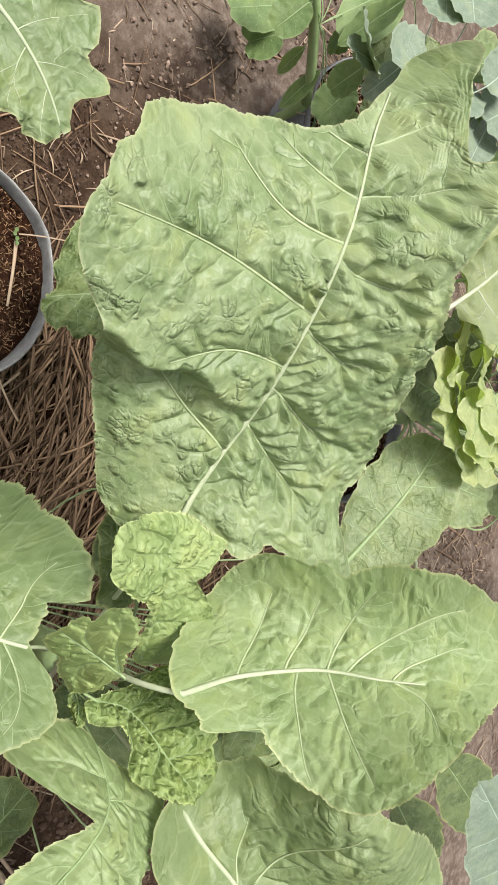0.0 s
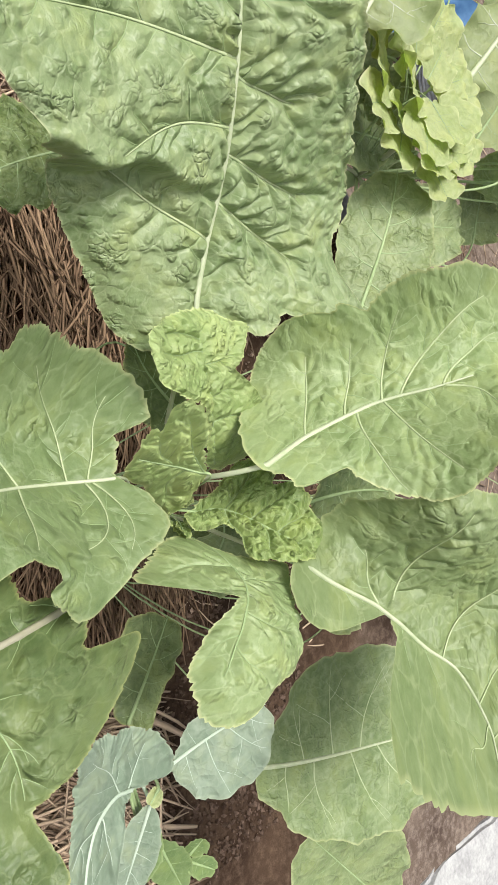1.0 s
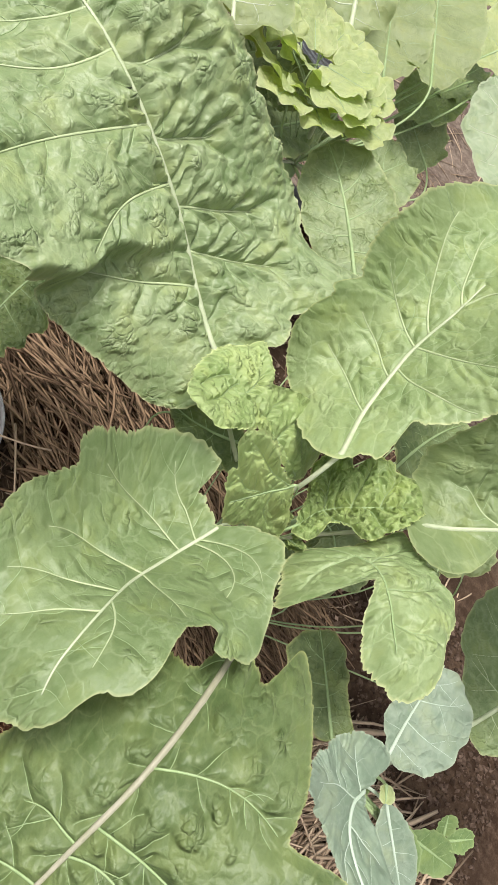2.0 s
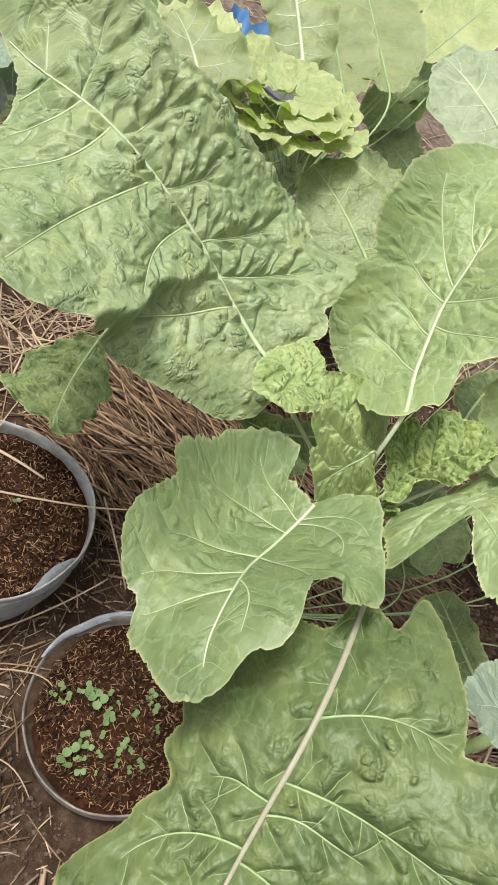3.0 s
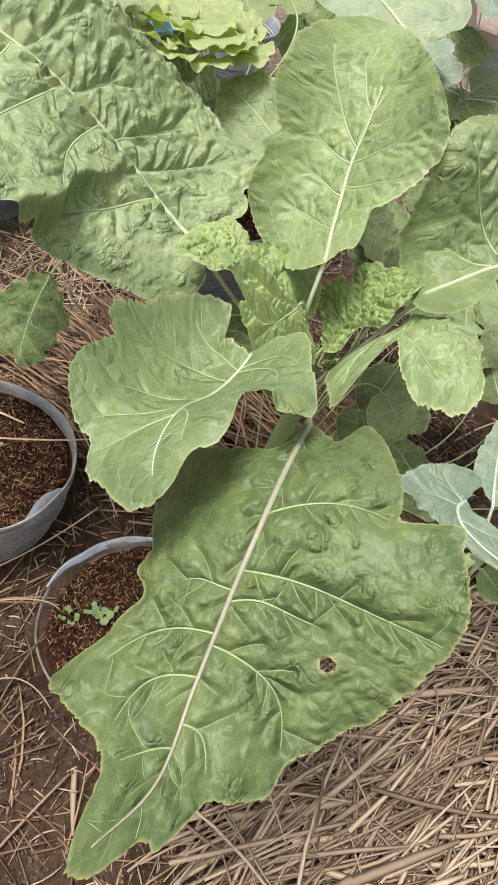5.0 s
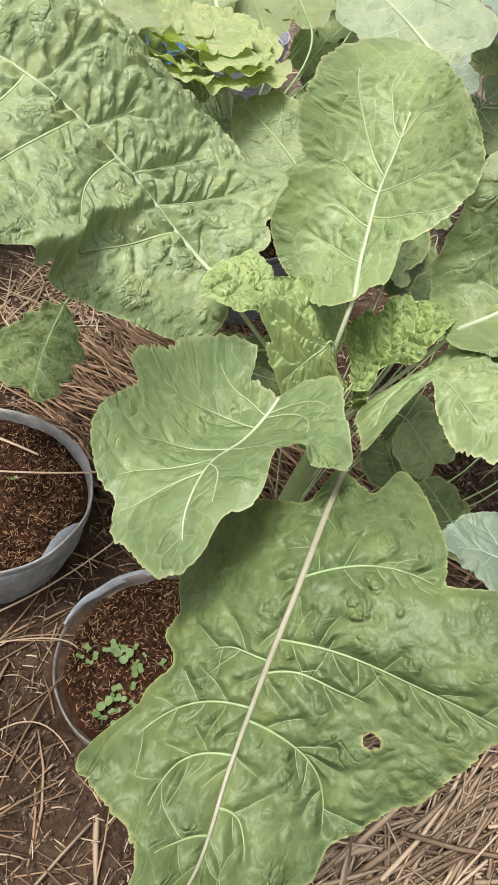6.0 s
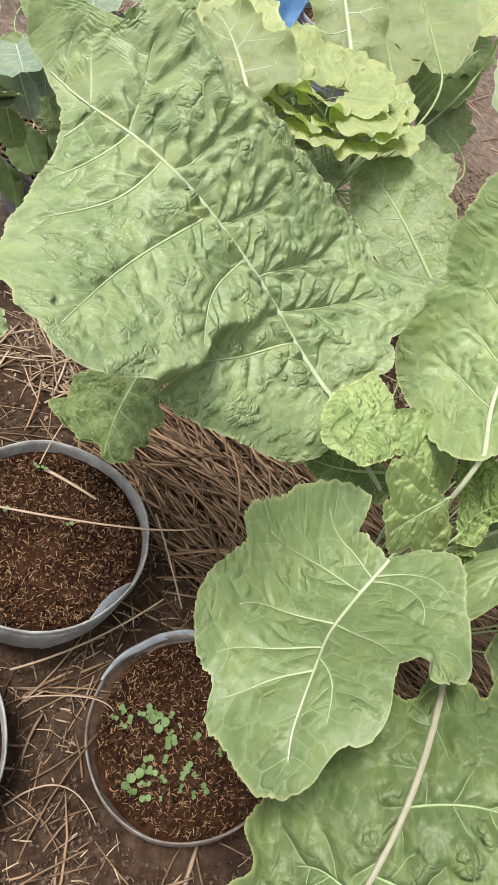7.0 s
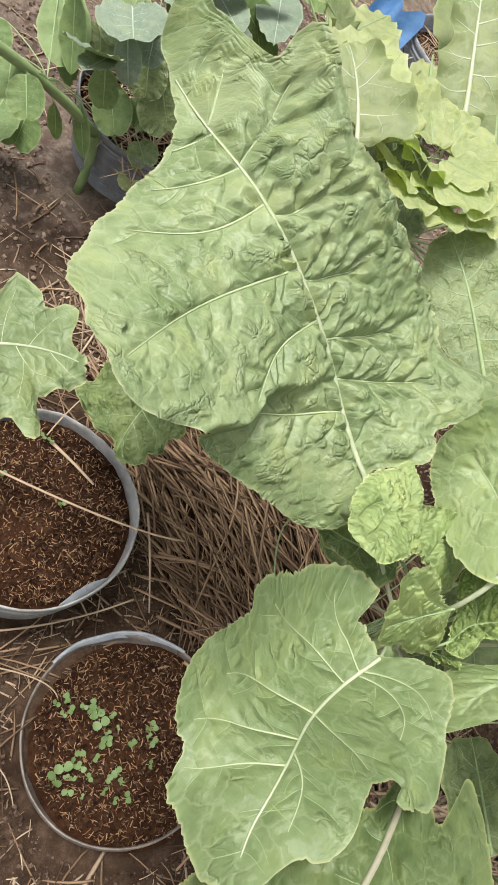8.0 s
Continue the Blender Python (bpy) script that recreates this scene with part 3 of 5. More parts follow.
# ---- straw and crumbs ----
def strands(name, mat, count, where, length, width, label, category="straw", seed=3, heading=None, parent=None, lift=0.004, sag=0.02, flat=(0.25, 0.7)):
    """Loose dry stalks: one mesh of flattened bent strips."""
    rnd = random.Random(seed)
    verts, faces = [], []
    for _ in range(count):
        x, y, z = where(rnd)
        a = rnd.uniform(0, 2 * math.pi) if heading is None else rnd.gauss(heading, 0.36)
        ln = rnd.uniform(*length)
        d = Vector((math.cos(a), math.sin(a), rnd.gauss(0, 0.10)))
        side = Vector((-d.y, d.x, 0)) * rnd.gauss(0, 0.10) * ln
        mid_p = Vector((x, y, z + lift * rnd.random() * 2))
        w = rnd.uniform(*width)
        pts = bezier([mid_p - d * ln / 2 - Vector((0, 0, sag * rnd.random())), mid_p + side, mid_p + d * ln / 2 - Vector((0, 0, sag * rnd.random()))], 4)
        tube(verts, faces, pts, [w, w, w, w * 0.9, w * 0.5], 4, rnd.uniform(*flat))
    ob = link(name, verts, faces, mat, parent)
    if parent is None:
        tagged(ob, label, category, kind="stuff")
    return ob


def mound(x, y):
    """Height of the straw heap at the foot of the large plant."""
    r = math.hypot(x + 0.02, y - 0.24)
    clear = min(1.0, max(0.0, math.hypot(x - 0.022, y + 0.115) - 0.145) / 0.10)
    edge = min(1.0, max(0.0, (y - 0.055 + 0.30 * (x + 0.03)) / 0.11)) if x < 0.10 else 1.0
    return clear * edge * max(0.0, 0.12 * (1 - (r / 0.40) ** 2))


def on_mound(rnd):
    while True:
        x, y = rnd.uniform(-0.44, 0.40), rnd.uniform(-0.17, 0.62)
        m = mound(x, y)
        if m > 0.010 and math.hypot(x + 0.321, y + 0.053) > 0.19:
            return x, y, m * rnd.uniform(0.55, 1.0) + 0.01


def area(x0, x1, y0, y1):
    def pick(rnd):
        while True:
            x, y = rnd.uniform(x0, x1), rnd.uniform(y0, y1)
            if all(math.hypot(x - px, y - py) > pr for px, py, pr in ((-0.321, -0.053, 0.15), (0.022, -0.115, 0.165), (-0.28, -0.375, 0.14), (-0.855, 0.59, 0.16))):
                return x, y, ground_height(x, y) + 0.003
    return pick



def straw_bed(rnd):
    """A place on the rounded layer of straw beside the plant."""
    while True:
        q, a = math.sqrt(rnd.random()) * rnd.uniform(0.8, 1.15), rnd.uniform(0, 6.283)
        x, y = 0.60 + 0.40 * q * math.cos(a), -0.14 + 0.40 * q * math.sin(a)
        if x > 0.31 or (x > 0.24 and y < -0.2):
            return x, y, ground_height(x, y) + 0.003


verts, faces = [], []
for j in range(40):
    for i in range(40):
        x, y = -0.02 - 0.42 + 0.84 * i / 39, 0.24 - 0.42 + 0.84 * j / 39
        verts.append((x, y, mound(x, y) * 0.92 - 0.012 + 0.008 * noise.noise((x * 20, y * 20, 1))))
faces = [(j * 40 + i, j * 40 + i + 1, j * 40 + i + 41, j * 40 + i + 40) for j in range(39) for i in range(39)]
tagged(link("mulch_heap", verts, faces, SOIL_POT), "dark heap of rotting mulch under the straw", "mulch", kind="stuff")
strands("straw_mulch", STRAW, 2300, on_mound, (0.10, 0.32), (0.0009, 0.0029), "matted brown straw mulch at the foot of the plant", seed=5, heading=-0.12)
strands("straw_mulch", STRAW, 1100, on_mound, (0.06, 0.24), (0.0007, 0.0022), "matted brown straw mulch at the foot of the plant", seed=6, heading=-0.55)
strands("straw_litter", STRAW_PALE, 2200, straw_bed, (0.12, 0.34), (0.0010, 0.0038), "thick layer of pale dry straw on the soil", seed=7, sag=0.04, lift=0.025, heading=1.0)
strands("straw_litter", STRAW_PALE, 350, straw_bed, (0.08, 0.25), (0.001, 0.003), "thick layer of pale dry straw on the soil", seed=17, sag=0.03, lift=0.03)
strands("straw_litter", STRAW_PALE, 45, area(-0.75, 0.30, -0.75, 0.0), (0.08, 0.22), (0.002, 0.005), "broad dry blades on bare soil", seed=44, flat=(0.08, 0.15))
strands("straw_litter", STRAW_PALE, 120, straw_bed, (0.12, 0.30), (0.003, 0.007), "broad dry blades on the straw layer", seed=45, heading=0.8, lift=0.03, flat=(0.08, 0.16))
strands("straw_litter", STRAW, 1000, area(-0.75, 0.35, -0.75, 0.15), (0.03, 0.22), (0.0006, 0.0022), "scattered dry straw on bare soil", seed=8)
strands("straw_litter", STRAW, 900, area(-1.3, 0.4, 0.15, 1.8), (0.04, 0.22), (0.0008, 0.0022), "scattered dry straw on bare soil", seed=9)

strands("straw_litter", STRAW_PALE, 1100, area(-0.66, -0.12, 0.20, 0.75), (0.05, 0.20), (0.0009, 0.0024), "tan straw lying on the bare soil", seed=46)


def crumbs(name, mat, count, where, size, label, seed):
    """Small irregular lumps of soil in one mesh."""
    rn = random.Random(seed)
    verts, faces = [], []
    shape = [(1, 0, 0), (-1, 0, 0), (0, 1, 0), (0, -1, 0), (0, 0, 1), (0, 0, -1)]
    tris = [(0, 2, 4), (2, 1, 4), (1, 3, 4), (3, 0, 4), (2, 0, 5), (1, 2, 5), (3, 1, 5), (0, 3, 5)]
    for _ in range(count):
        x, y, z = where(rn)
        q = size * rn.random() ** 2 + 0.0012
        turn = Euler((rn.uniform(0, 6), rn.uniform(0, 6), rn.uniform(0, 6))).to_matrix()
        first = len(verts)
        verts += [Vector((x, y, z)) + turn @ (Vector(p) * q * rn.uniform(0.6, 1.3)) for p in shape]
        faces += [tuple(first + i for i in t) for t in tris]
    tagged(link(name, verts, faces, mat, None, "", False), label, "soil", kind="stuff")


crumbs("soil_crumbs", CLOD_DAMP, 16000, area(-0.75, 0.45, -0.75, 0.15), 0.0030, "crumbs and clods of brown soil", 21)
crumbs("soil_crumbs", CLOD, 12000, area(-1.3, 0.4, 0.15, 1.8), 0.0055, "crumbs and clods of brown soil", 22)
crumbs("soil_crumbs", CLOD_DAMP, 9000, area(0.2, 0.9, -0.1, 0.7), 0.006, "crumbs and clods of brown soil", 23)
strands("straw_litter", STRAW_PALE, 2400, area(-0.75, 0.35, -0.75, 0.10), (0.008, 0.05), (0.0004, 0.0014), "short bits of dry straw on bare soil", seed=31)
strands("straw_litter", STRAW_PALE, 1500, area(-1.3, 0.4, 0.1, 1.8), (0.01, 0.07), (0.0005, 0.0018), "short bits of dry straw on bare soil", seed=32)


# ---- pots ----
def pot(x, y, r, top, height, mat, label, lean=(0, 0), soil_drop=0.02, soil=True, ribs=True, segs=72):
    ob = thing("plant_pot", (x, y, top - height), label, "plant pot", "pots on the soil")
    ob.rotation_euler = (lean[0], lean[1], 0)
    rnd = random.Random(int(1000 * (x + 7 * y)))
    prof = [(r * 0.80, 0.0)]
    steps = 72
    for i in range(1, steps):
        f = i / steps
        prof.append((r * (0.80 + 0.19 * f) + (0.0052 * (1 - abs(math.sin(i * math.pi / 4))) if ribs else 0), (height - 0.014) * f))
    split = len(prof)
    prof += [(r + 0.0005, height - 0.014), (r + 0.0020, height - 0.011), (r + 0.0022, height - 0.002), (r + 0.0008, height), (r - 0.0008, height - 0.001), (r - 0.0020, height - 0.008), (r * 0.965, height * 0.5)]
    verts, faces = [], []
    for rad, z in prof:
        for k in range(segs):
            a = 2 * math.pi * k / segs
            e = 1 + 0.03 * noise.noise((math.cos(a) * 1.3 + x * 9, math.sin(a) * 1.3, y * 5))
            verts.append((rad * e * math.cos(a), rad * e * math.sin(a), z + (0.008 * noise.noise((math.cos(a) * 1.8 + x, math.sin(a) * 1.8 + y, 4)) + 0.003 * noise.noise((math.cos(a) * 7 + x, math.sin(a) * 7 + y, 4))) * (z / height) ** 3))
    for i in range(len(prof) - 1):
        for k in range(segs):
            faces.append((i * segs + k, i * segs + (k + 1) % segs, (i + 1) * segs + (k + 1) % segs, (i + 1) * segs + k))
    low = split * segs
    link("pot_wall", verts[:low], faces[:(split - 1) * segs], mat, ob)
    link("pot_rim", verts[low:], [tuple(v - low for v in f) for f in faces[split * segs:]], mat, ob)
    if soil:
        sv, sf = [(0, 0, 0)], []
        rings = 30
        for i in range(1, rings + 1):
            for k in range(segs):
                a, q = 2 * math.pi * k / segs, r * 0.985 * i / rings
                px, py = q * math.cos(a), q * math.sin(a)
                sv.append((px, py, 0.005 * noise.noise((px * 25, py * 25, x)) + 0.003 * noise.noise((px * 80, py * 80, y)) - 0.006 * (i / rings) ** 4))
        for k in range(segs):
            sf.append((0, 1 + k, 1 + (k + 1) % segs))
        for i in range(rings - 1):
            for k in range(segs):
                a, b = 1 + i * segs + k, 1 + i * segs + (k + 1) % segs
                sf.append((a, a + segs, b + segs, b))
        bed = link("potting_soil", sv, sf, SOIL_POT)
        bed.location = (x, y, top - soil_drop)
        bed.rotation_euler = ob.rotation_euler
        tagged(bed, "dark brown potting soil with bits of chaff", "soil", kind="stuff")

        def inside(rn):
            q, a = r * 0.93 * math.sqrt(rn.random()), rn.uniform(0, 6.283)
            px, py = q * math.cos(a), q * math.sin(a)
            return x + px, y + py, top - soil_drop + 0.002 - px * math.tan(lean[1]) + py * math.tan(lean[0])
        crumbs("soil_crumbs", CLOD_DARK, 2600, inside, 0.0034, "fine dark crumbs of potting soil", int(90 * r) + int(70 * y))
        strands("chaff", CHAFF, 2400, inside, (0.002, 0.011), (0.0003, 0.0009), "fine chaff and root bits on potting soil", "chaff", int(100 * r) + int(50 * x), sag=0.004, lift=0.002)
    return ob


pot(-0.321, -0.053, 0.147, 0.130, 0.16, PLASTIC, "grey ribbed plastic pot full of dark soil", soil_drop=0.022)
# a torn flap on the rim of the first pot
fv, ff = [], []
for j in range(6):
    for i in range(12):
        a = radians(-24 + 34 * i / 11)
        rise = math.sin(math.pi * min(1.0, (i + 0.5) / 11)) ** 0.7
        q = 0.1475 - 0.013 * rise * (j / 5) ** 1.5 + 0.002 * noise.noise((i * 0.7, j * 0.5, 3))
        fv.append((q * math.cos(a), q * math.sin(a), 0.150 + 0.024 * rise * (j / 5 - 0.2) + 0.003 * noise.noise((i * 0.5, j * 0.4, 8))))
for j in range(5):
    for i in range(11):
        ff.append((j * 12 + i, j * 12 + i + 1, j * 12 + i + 13, j * 12 + i + 12))
flap_owner = bpy.data.objects["plant_pot"]
link("torn_flap", fv, ff, PLASTIC_PALE, flap_owner, "torn pale flap of the rim")
pot_two = pot(0.022, -0.115, 0.143, 0.040, 0.06, PLASTIC_THIN, "thin plastic pot sunk into the ground, seedlings inside", lean=(0.05, -0.22), soil_drop=0.010)
tv, tf = [], []
for i in range(25):
    a = radians(100 + 85 * i / 24)
    q = 0.1445 + 0.001 * math.sin(9 * a)
    top = 0.0625 + 0.003 * noise.noise((5 * a, 2, 0))
    wide = 0.011 * min(1.0, 3 * i / 24, 3 - 3 * i / 24)
    for rad, z in ((q + 0.0025, top - wide), (q + 0.0025, top), (q, top + 0.002), (q - 0.002, top), (q - 0.002 - 0.3 * wide, top - wide)):
        tv.append((rad * math.cos(a), rad * math.sin(a), z))
tf = [(5 * i + k, 5 * i + k + 1, 5 * i + k + 6, 5 * i + k + 5) for i in range(24) for k in range(4)]
link("rim_strip", tv, tf, PLASTIC_PALE, pot_two, "pale loose strip along the rim")
pot(-0.280, -0.375, 0.14, 0.095, 0.13, PLASTIC, "grey plastic pot with dark soil on the ground", soil_drop=0.02)
pot(-0.855, 0.625, 0.150, 0.145, 0.16, PLASTIC_DARK, "dark grey plastic pot holding a leafy plant", soil_drop=0.03)
pot(-0.74, 1.69, 0.15, 0.20, 0.21, PLASTIC_PALE, "pale grey plastic pot with straw mulch inside", soil_drop=0.05)
pot(-0.31, 0.74, 0.15, 0.20, 0.21, PLASTIC_DARK, "grey plastic pot under a curly-leaved plant", soil_drop=0.03)

strands("straw_litter", STRAW_PALE, 160, lambda rn: (-0.84 + 0.11 * rn.uniform(-1, 1), 0.60 + 0.11 * rn.uniform(-1, 1), 0.122 + 0.012 * rn.random()), (0.05, 0.16), (0.0008, 0.002), "dry straw on the soil of a pot", seed=41, sag=0.01)
strands("straw_litter", STRAW_PALE, 140, lambda rn: (-0.74 + 0.10 * rn.uniform(-1, 1), 1.69 + 0.10 * rn.uniform(-1, 1), 0.155 + 0.012 * rn.random()), (0.05, 0.16), (0.0008, 0.002), "dry straw on the soil of a pot", seed=42, sag=0.01)
strands("straw_litter", STRAW_PALE, 900, area(-1.3, 0.6, 0.5, 2.6), (0.05, 0.22), (0.0009, 0.0026), "pale dry straw scattered on bare soil", seed=43)
# ---- the large plant ----
HEART = (0.085, 0.045, 0.44)
plant = thing("mustard_plant", (0.08, 0.10, 0.12), "large leafy mustard plant with blistered green leaves", "vegetable plant")


def grown(blade):
    """Keeps a leaf where it was built, as a part of a plant standing elsewhere."""
    blade.matrix_parent_inverse = Matrix.Translation(-blade.parent.location)
    return blade


sv, sf = [], []
tube(sv, sf, bezier([(0.08, 0.10, 0.1), (0.075, 0.08, 0.3), HEART], 12), [0.016 - 0.0004 * i for i in range(13)], 12)
grown(link("stem", sv, sf, STEM, plant, "thick pale green stem"))
grown(blade(plant, LEAF_BLISTER, VEIN, (-0.235, 0.033, 0.649), (-0.892, -0.121, 0.434), (0.446, -0.094, 0.890),
         (-0.0008, 0.0115, -0.0063, -0.0079, -0.0082, 0.0065, -0.0091, -0.0200, 0.0144, -0.0004),
         [184, 175, 173, 173, 173, 176, 182, 185, 190, 201, 206, 201, 207, 204, 205, 202, 190, 174, 159, 151, 134, 134, 136, 137, 138, 140, 142, 146, 151, 159, 169, 182, 193, 199, 193, 176, 160, 165, 177, 185, 183, 182, 196, 216, 234, 251, 210, 187, 186, 181, 173, 163, 154, 147, 141, 137, 135, 133, 133, 133, 134, 136, 139, 144, 150, 162, 194, 234, 221, 298, 234, 198],
         [(-169, 8), (-51, -20), (37, -21), (106, -22), (174, -27), (227, -41)],
         [(0.14, -34, 87, 0), (0.3, -21, 90, -10), (0.44, 73, 172, -5), (0.6, 139, 78, 12), (0.71, 159, 38, 4), (0.82, 180, 12, 1), (0.18, -122, -101, 0), (0.27, -66, -107, 1), (0.42, 17, -81, -5), (0.58, 99, -78, -11), (0.71, 180, -78, -1), (0.84, 222, -65, -2)],
         label="huge blistered leaf with a white midrib", rib=0.0027, side_mat=VEIN_SIDE, quilt=0.0042, ladder=0.019, puff=0.0095, ruffle=0.007, waves=9, tooth=0.0010, fine=1.25, stalk=HEART, creases=[(-0.024, 0.131, -0.047, 0.003, 0.032, 0.0022)], lumps=0.45, side_rib=0.5, sides=(0.7, 1.4), seed=1))
grown(blade(plant, LEAF_BRIGHT, VEIN, (-0.014, -0.114, 0.556), (0.008, -0.993, 0.118), (-0.194, 0.114, 0.974),
         (-0.0103, -0.0099, -0.0196, 0.0670, 0.0487, 0.1310, -0.0373, -0.0004, -0.0488, -0.0655),
         [168, 177, 187, 193, 192, 172, 171, 159, 136, 120, 119, 118, 136, 141, 145, 142, 134, 127, 121, 116, 113, 111, 108, 104, 93, 81, 62, 59, 58, 58, 57, 57, 57, 57, 70, 71, 70, 69, 68, 66, 65, 63, 61, 60, 58, 57, 56, 55, 55, 54, 53, 53, 54, 55, 57, 60, 62, 66, 70, 73, 76, 70, 75, 84, 97, 113, 125, 131, 136, 140, 140, 162],
         [(-38, 49), (-1, 40), (49, 34), (90, 35), (146, 41), (169, 49)],
         [(0.11, -49, -16, -2), (0.18, 10, -47, -14), (0.39, 79, -37, -13), (0.56, 121, -32, -6), (0.65, 146, -15, 0), (0.14, 22, 93, 17), (0.39, 72, 80, 2), (0.62, 144, 60, 4), (0.11, -10, 105, 11)],
         label="round smooth bright green leaf with notched margin", rib=0.0014, side_mat=VEIN_SIDE, quilt=0.0016, ladder=0.019, puff=0.010, ruffle=0.003, tooth=0.0013, fine=1.4, stalk=(0.075, 0.03, 0.42), sink=0.05, creases=[(0.073, 0.104, 0.023, 0.091, 0.009, 0.0009)], lumps=0.3, side_rib=0.7, seed=2))
grown(blade(plant, LEAF_OLD, VEIN_DULL, (0.155, -0.292, 0.577), (0.016, -0.786, -0.618), (-0.070, -0.617, 0.784),
         (-0.0004, -0.0021, 0.0036, -0.0191, -0.0341, -0.0247, 0.0240, 0.0003, 0.0017, 0.0249),
         [182, 179, 158, 157, 158, 157, 136, 132, 130, 126, 124, 123, 124, 124, 123, 122, 123, 124, 126, 130, 133, 136, 138, 138, 138, 139, 143, 147, 123, 107, 116, 125, 133, 142, 151, 161, 163, 132, 133, 140, 147, 130, 116, 114, 117, 122, 128, 136, 147, 168, 199, 204, 192, 150, 140, 134, 124, 115, 119, 122, 111, 113, 132, 146, 185, 178, 170, 164, 162, 169, 193, 198],
         [(-136, -46), (-43, -34), (30, -27), (98, -19), (156, -9), (187, -23)],
         [(0.39, 36, -70, -4), (0.48, 113, -89, -12), (0.58, 137, -57, -13), (0.74, 153, -38, -2), (0.2, -84, 54, 11), (0.34, -18, 125, 6), (0.41, 15, 47, 7), (0.5, 111, 60, 20), (0.69, 143, 17, 8)],
         label="old dark green leaf with a small hole", rib=0.0027, side_mat=VEIN_GREEN, quilt=0.004, ladder=0.020, puff=0.010, ruffle=0.005, tooth=0.0012, fine=1.25, stalk=HEART, hole=(0.035, 0.061, 0.006), lumps=0.55, seed=3))
grown(blade(plant, LEAF_FRESH, VEIN, (-0.007, 0.201, 0.724), (-0.177, 0.561, 0.808), (-0.232, -0.822, 0.520),
         (-0.0205, -0.0226, -0.0292, -0.0176, -0.0089, 0.1044, -0.0130, -0.0293, 0.0464, 0.0625),
         [111, 119, 126, 131, 131, 127, 120, 113, 107, 101, 96, 92, 88, 85, 82, 81, 80, 79, 79, 79, 80, 80, 81, 82, 83, 86, 104, 109, 130, 151, 163, 174, 180, 184, 187, 189, 189, 188, 184, 179, 167, 164, 128, 127, 126, 125, 124, 124, 123, 123, 123, 121, 118, 113, 108, 103, 98, 94, 90, 87, 85, 84, 83, 82, 83, 83, 85, 87, 90, 94, 99, 105],
         [(-173, -44), (-136, -24), (-85, -12), (-52, -10), (-12, -13), (27, -13)],
         [(0.2, -115, 55, 3), (0.35, -69, 51, 3), (0.55, -19, 61, 7), (0.67, 62, 54, 11), (0.85, 65, 23, 7), (0.55, -16, -96, -2), (0.4, -64, -98, -7), (0.85, 38, -53, 8)],
         label="upright bright green leaf with white veins", rib=0.0024, side_mat=VEIN_SIDE, quilt=0.0016, ladder=0.017, puff=0.009, ruffle=0.004, tooth=0.0012, fine=1.4, stalk=(0.05, 0.10, 0.38), sink=0.12, lumps=0.25, side_rib=0.5, seed=4))
grown(blade(plant, LEAF_SHADE, VEIN, (0.225, 0.210, 0.728), (0.816, 0.576, 0.061), (0.385, -0.618, 0.686),
         (-0.0209, 0.0133, -0.0022, 0.0781, -0.0674, 0.0152, 0.0459, -0.0139, 0.0462, -0.0849),
         [90, 89, 89, 88, 89, 89, 90, 91, 93, 96, 97, 97, 95, 93, 91, 90, 89, 89, 90, 92, 95, 99, 104, 110, 118, 127, 135, 141, 144, 145, 146, 148, 151, 159, 163, 168, 177, 196, 166, 99, 95, 95, 133, 130, 125, 120, 116, 112, 109, 107, 105, 103, 101, 100, 98, 97, 96, 94, 93, 91],
         [(-133, -110), (-68, -82), (-8, -70), (28, -57), (54, -59), (61, -69)],
         [(0.27, -108, 39, 1), (0.51, 15, 44, 2), (0.73, 53, 11, -4), (0.84, 41, -86, 0), (0.87, 78, -12, -1), (0.2, -110, -62, 2)],
         label="broad green leaf with one edge folded over", rib=0.0024, side_mat=VEIN_SIDE, quilt=0.003, ladder=0.018, puff=0.009, ruffle=0.005, tooth=0.0012, fine=1.2, stalk=HEART, sink=0.06, lumps=0.3, seed=5))
grown(blade(plant, LEAF_FRESH, VEIN_GREEN, (0.171, 0.026, 0.580), (0.940, -0.291, 0.179), (-0.155, 0.103, 0.982),
         (0.0424, 0.0635, -0.0133, -0.0838, -0.0121, -0.0103, 0.0008, -0.0194, -0.0013, 0.0943),
         [68, 66, 65, 62, 54, 45, 40, 37, 35, 34, 33, 33, 34, 36, 40, 53, 64, 60, 56, 51, 48, 47, 45, 45, 47, 50, 61, 70, 75, 79, 81, 83, 85, 87, 86, 42, 43, 52, 65, 78, 91, 101, 109, 116, 113, 101, 79, 72],
         [(-52, -12), (-32, -14), (-14, -19), (12, -39), (36, -54), (57, -63)],
         [(0.22, -30, -69, -4), (0.37, -18, 39, 0), (0.59, 28, 15, -5), (0.74, 50, -75, -5), (0.81, 70, -22, -2)],
         label="young leaf bent over at its tip", rib=0.0013, quilt=0.0022, ladder=0.010, puff=0.005, ruffle=0.004, tooth=0.0012, fine=1.8, stalk=HEART, lumps=0.3, seed=6))
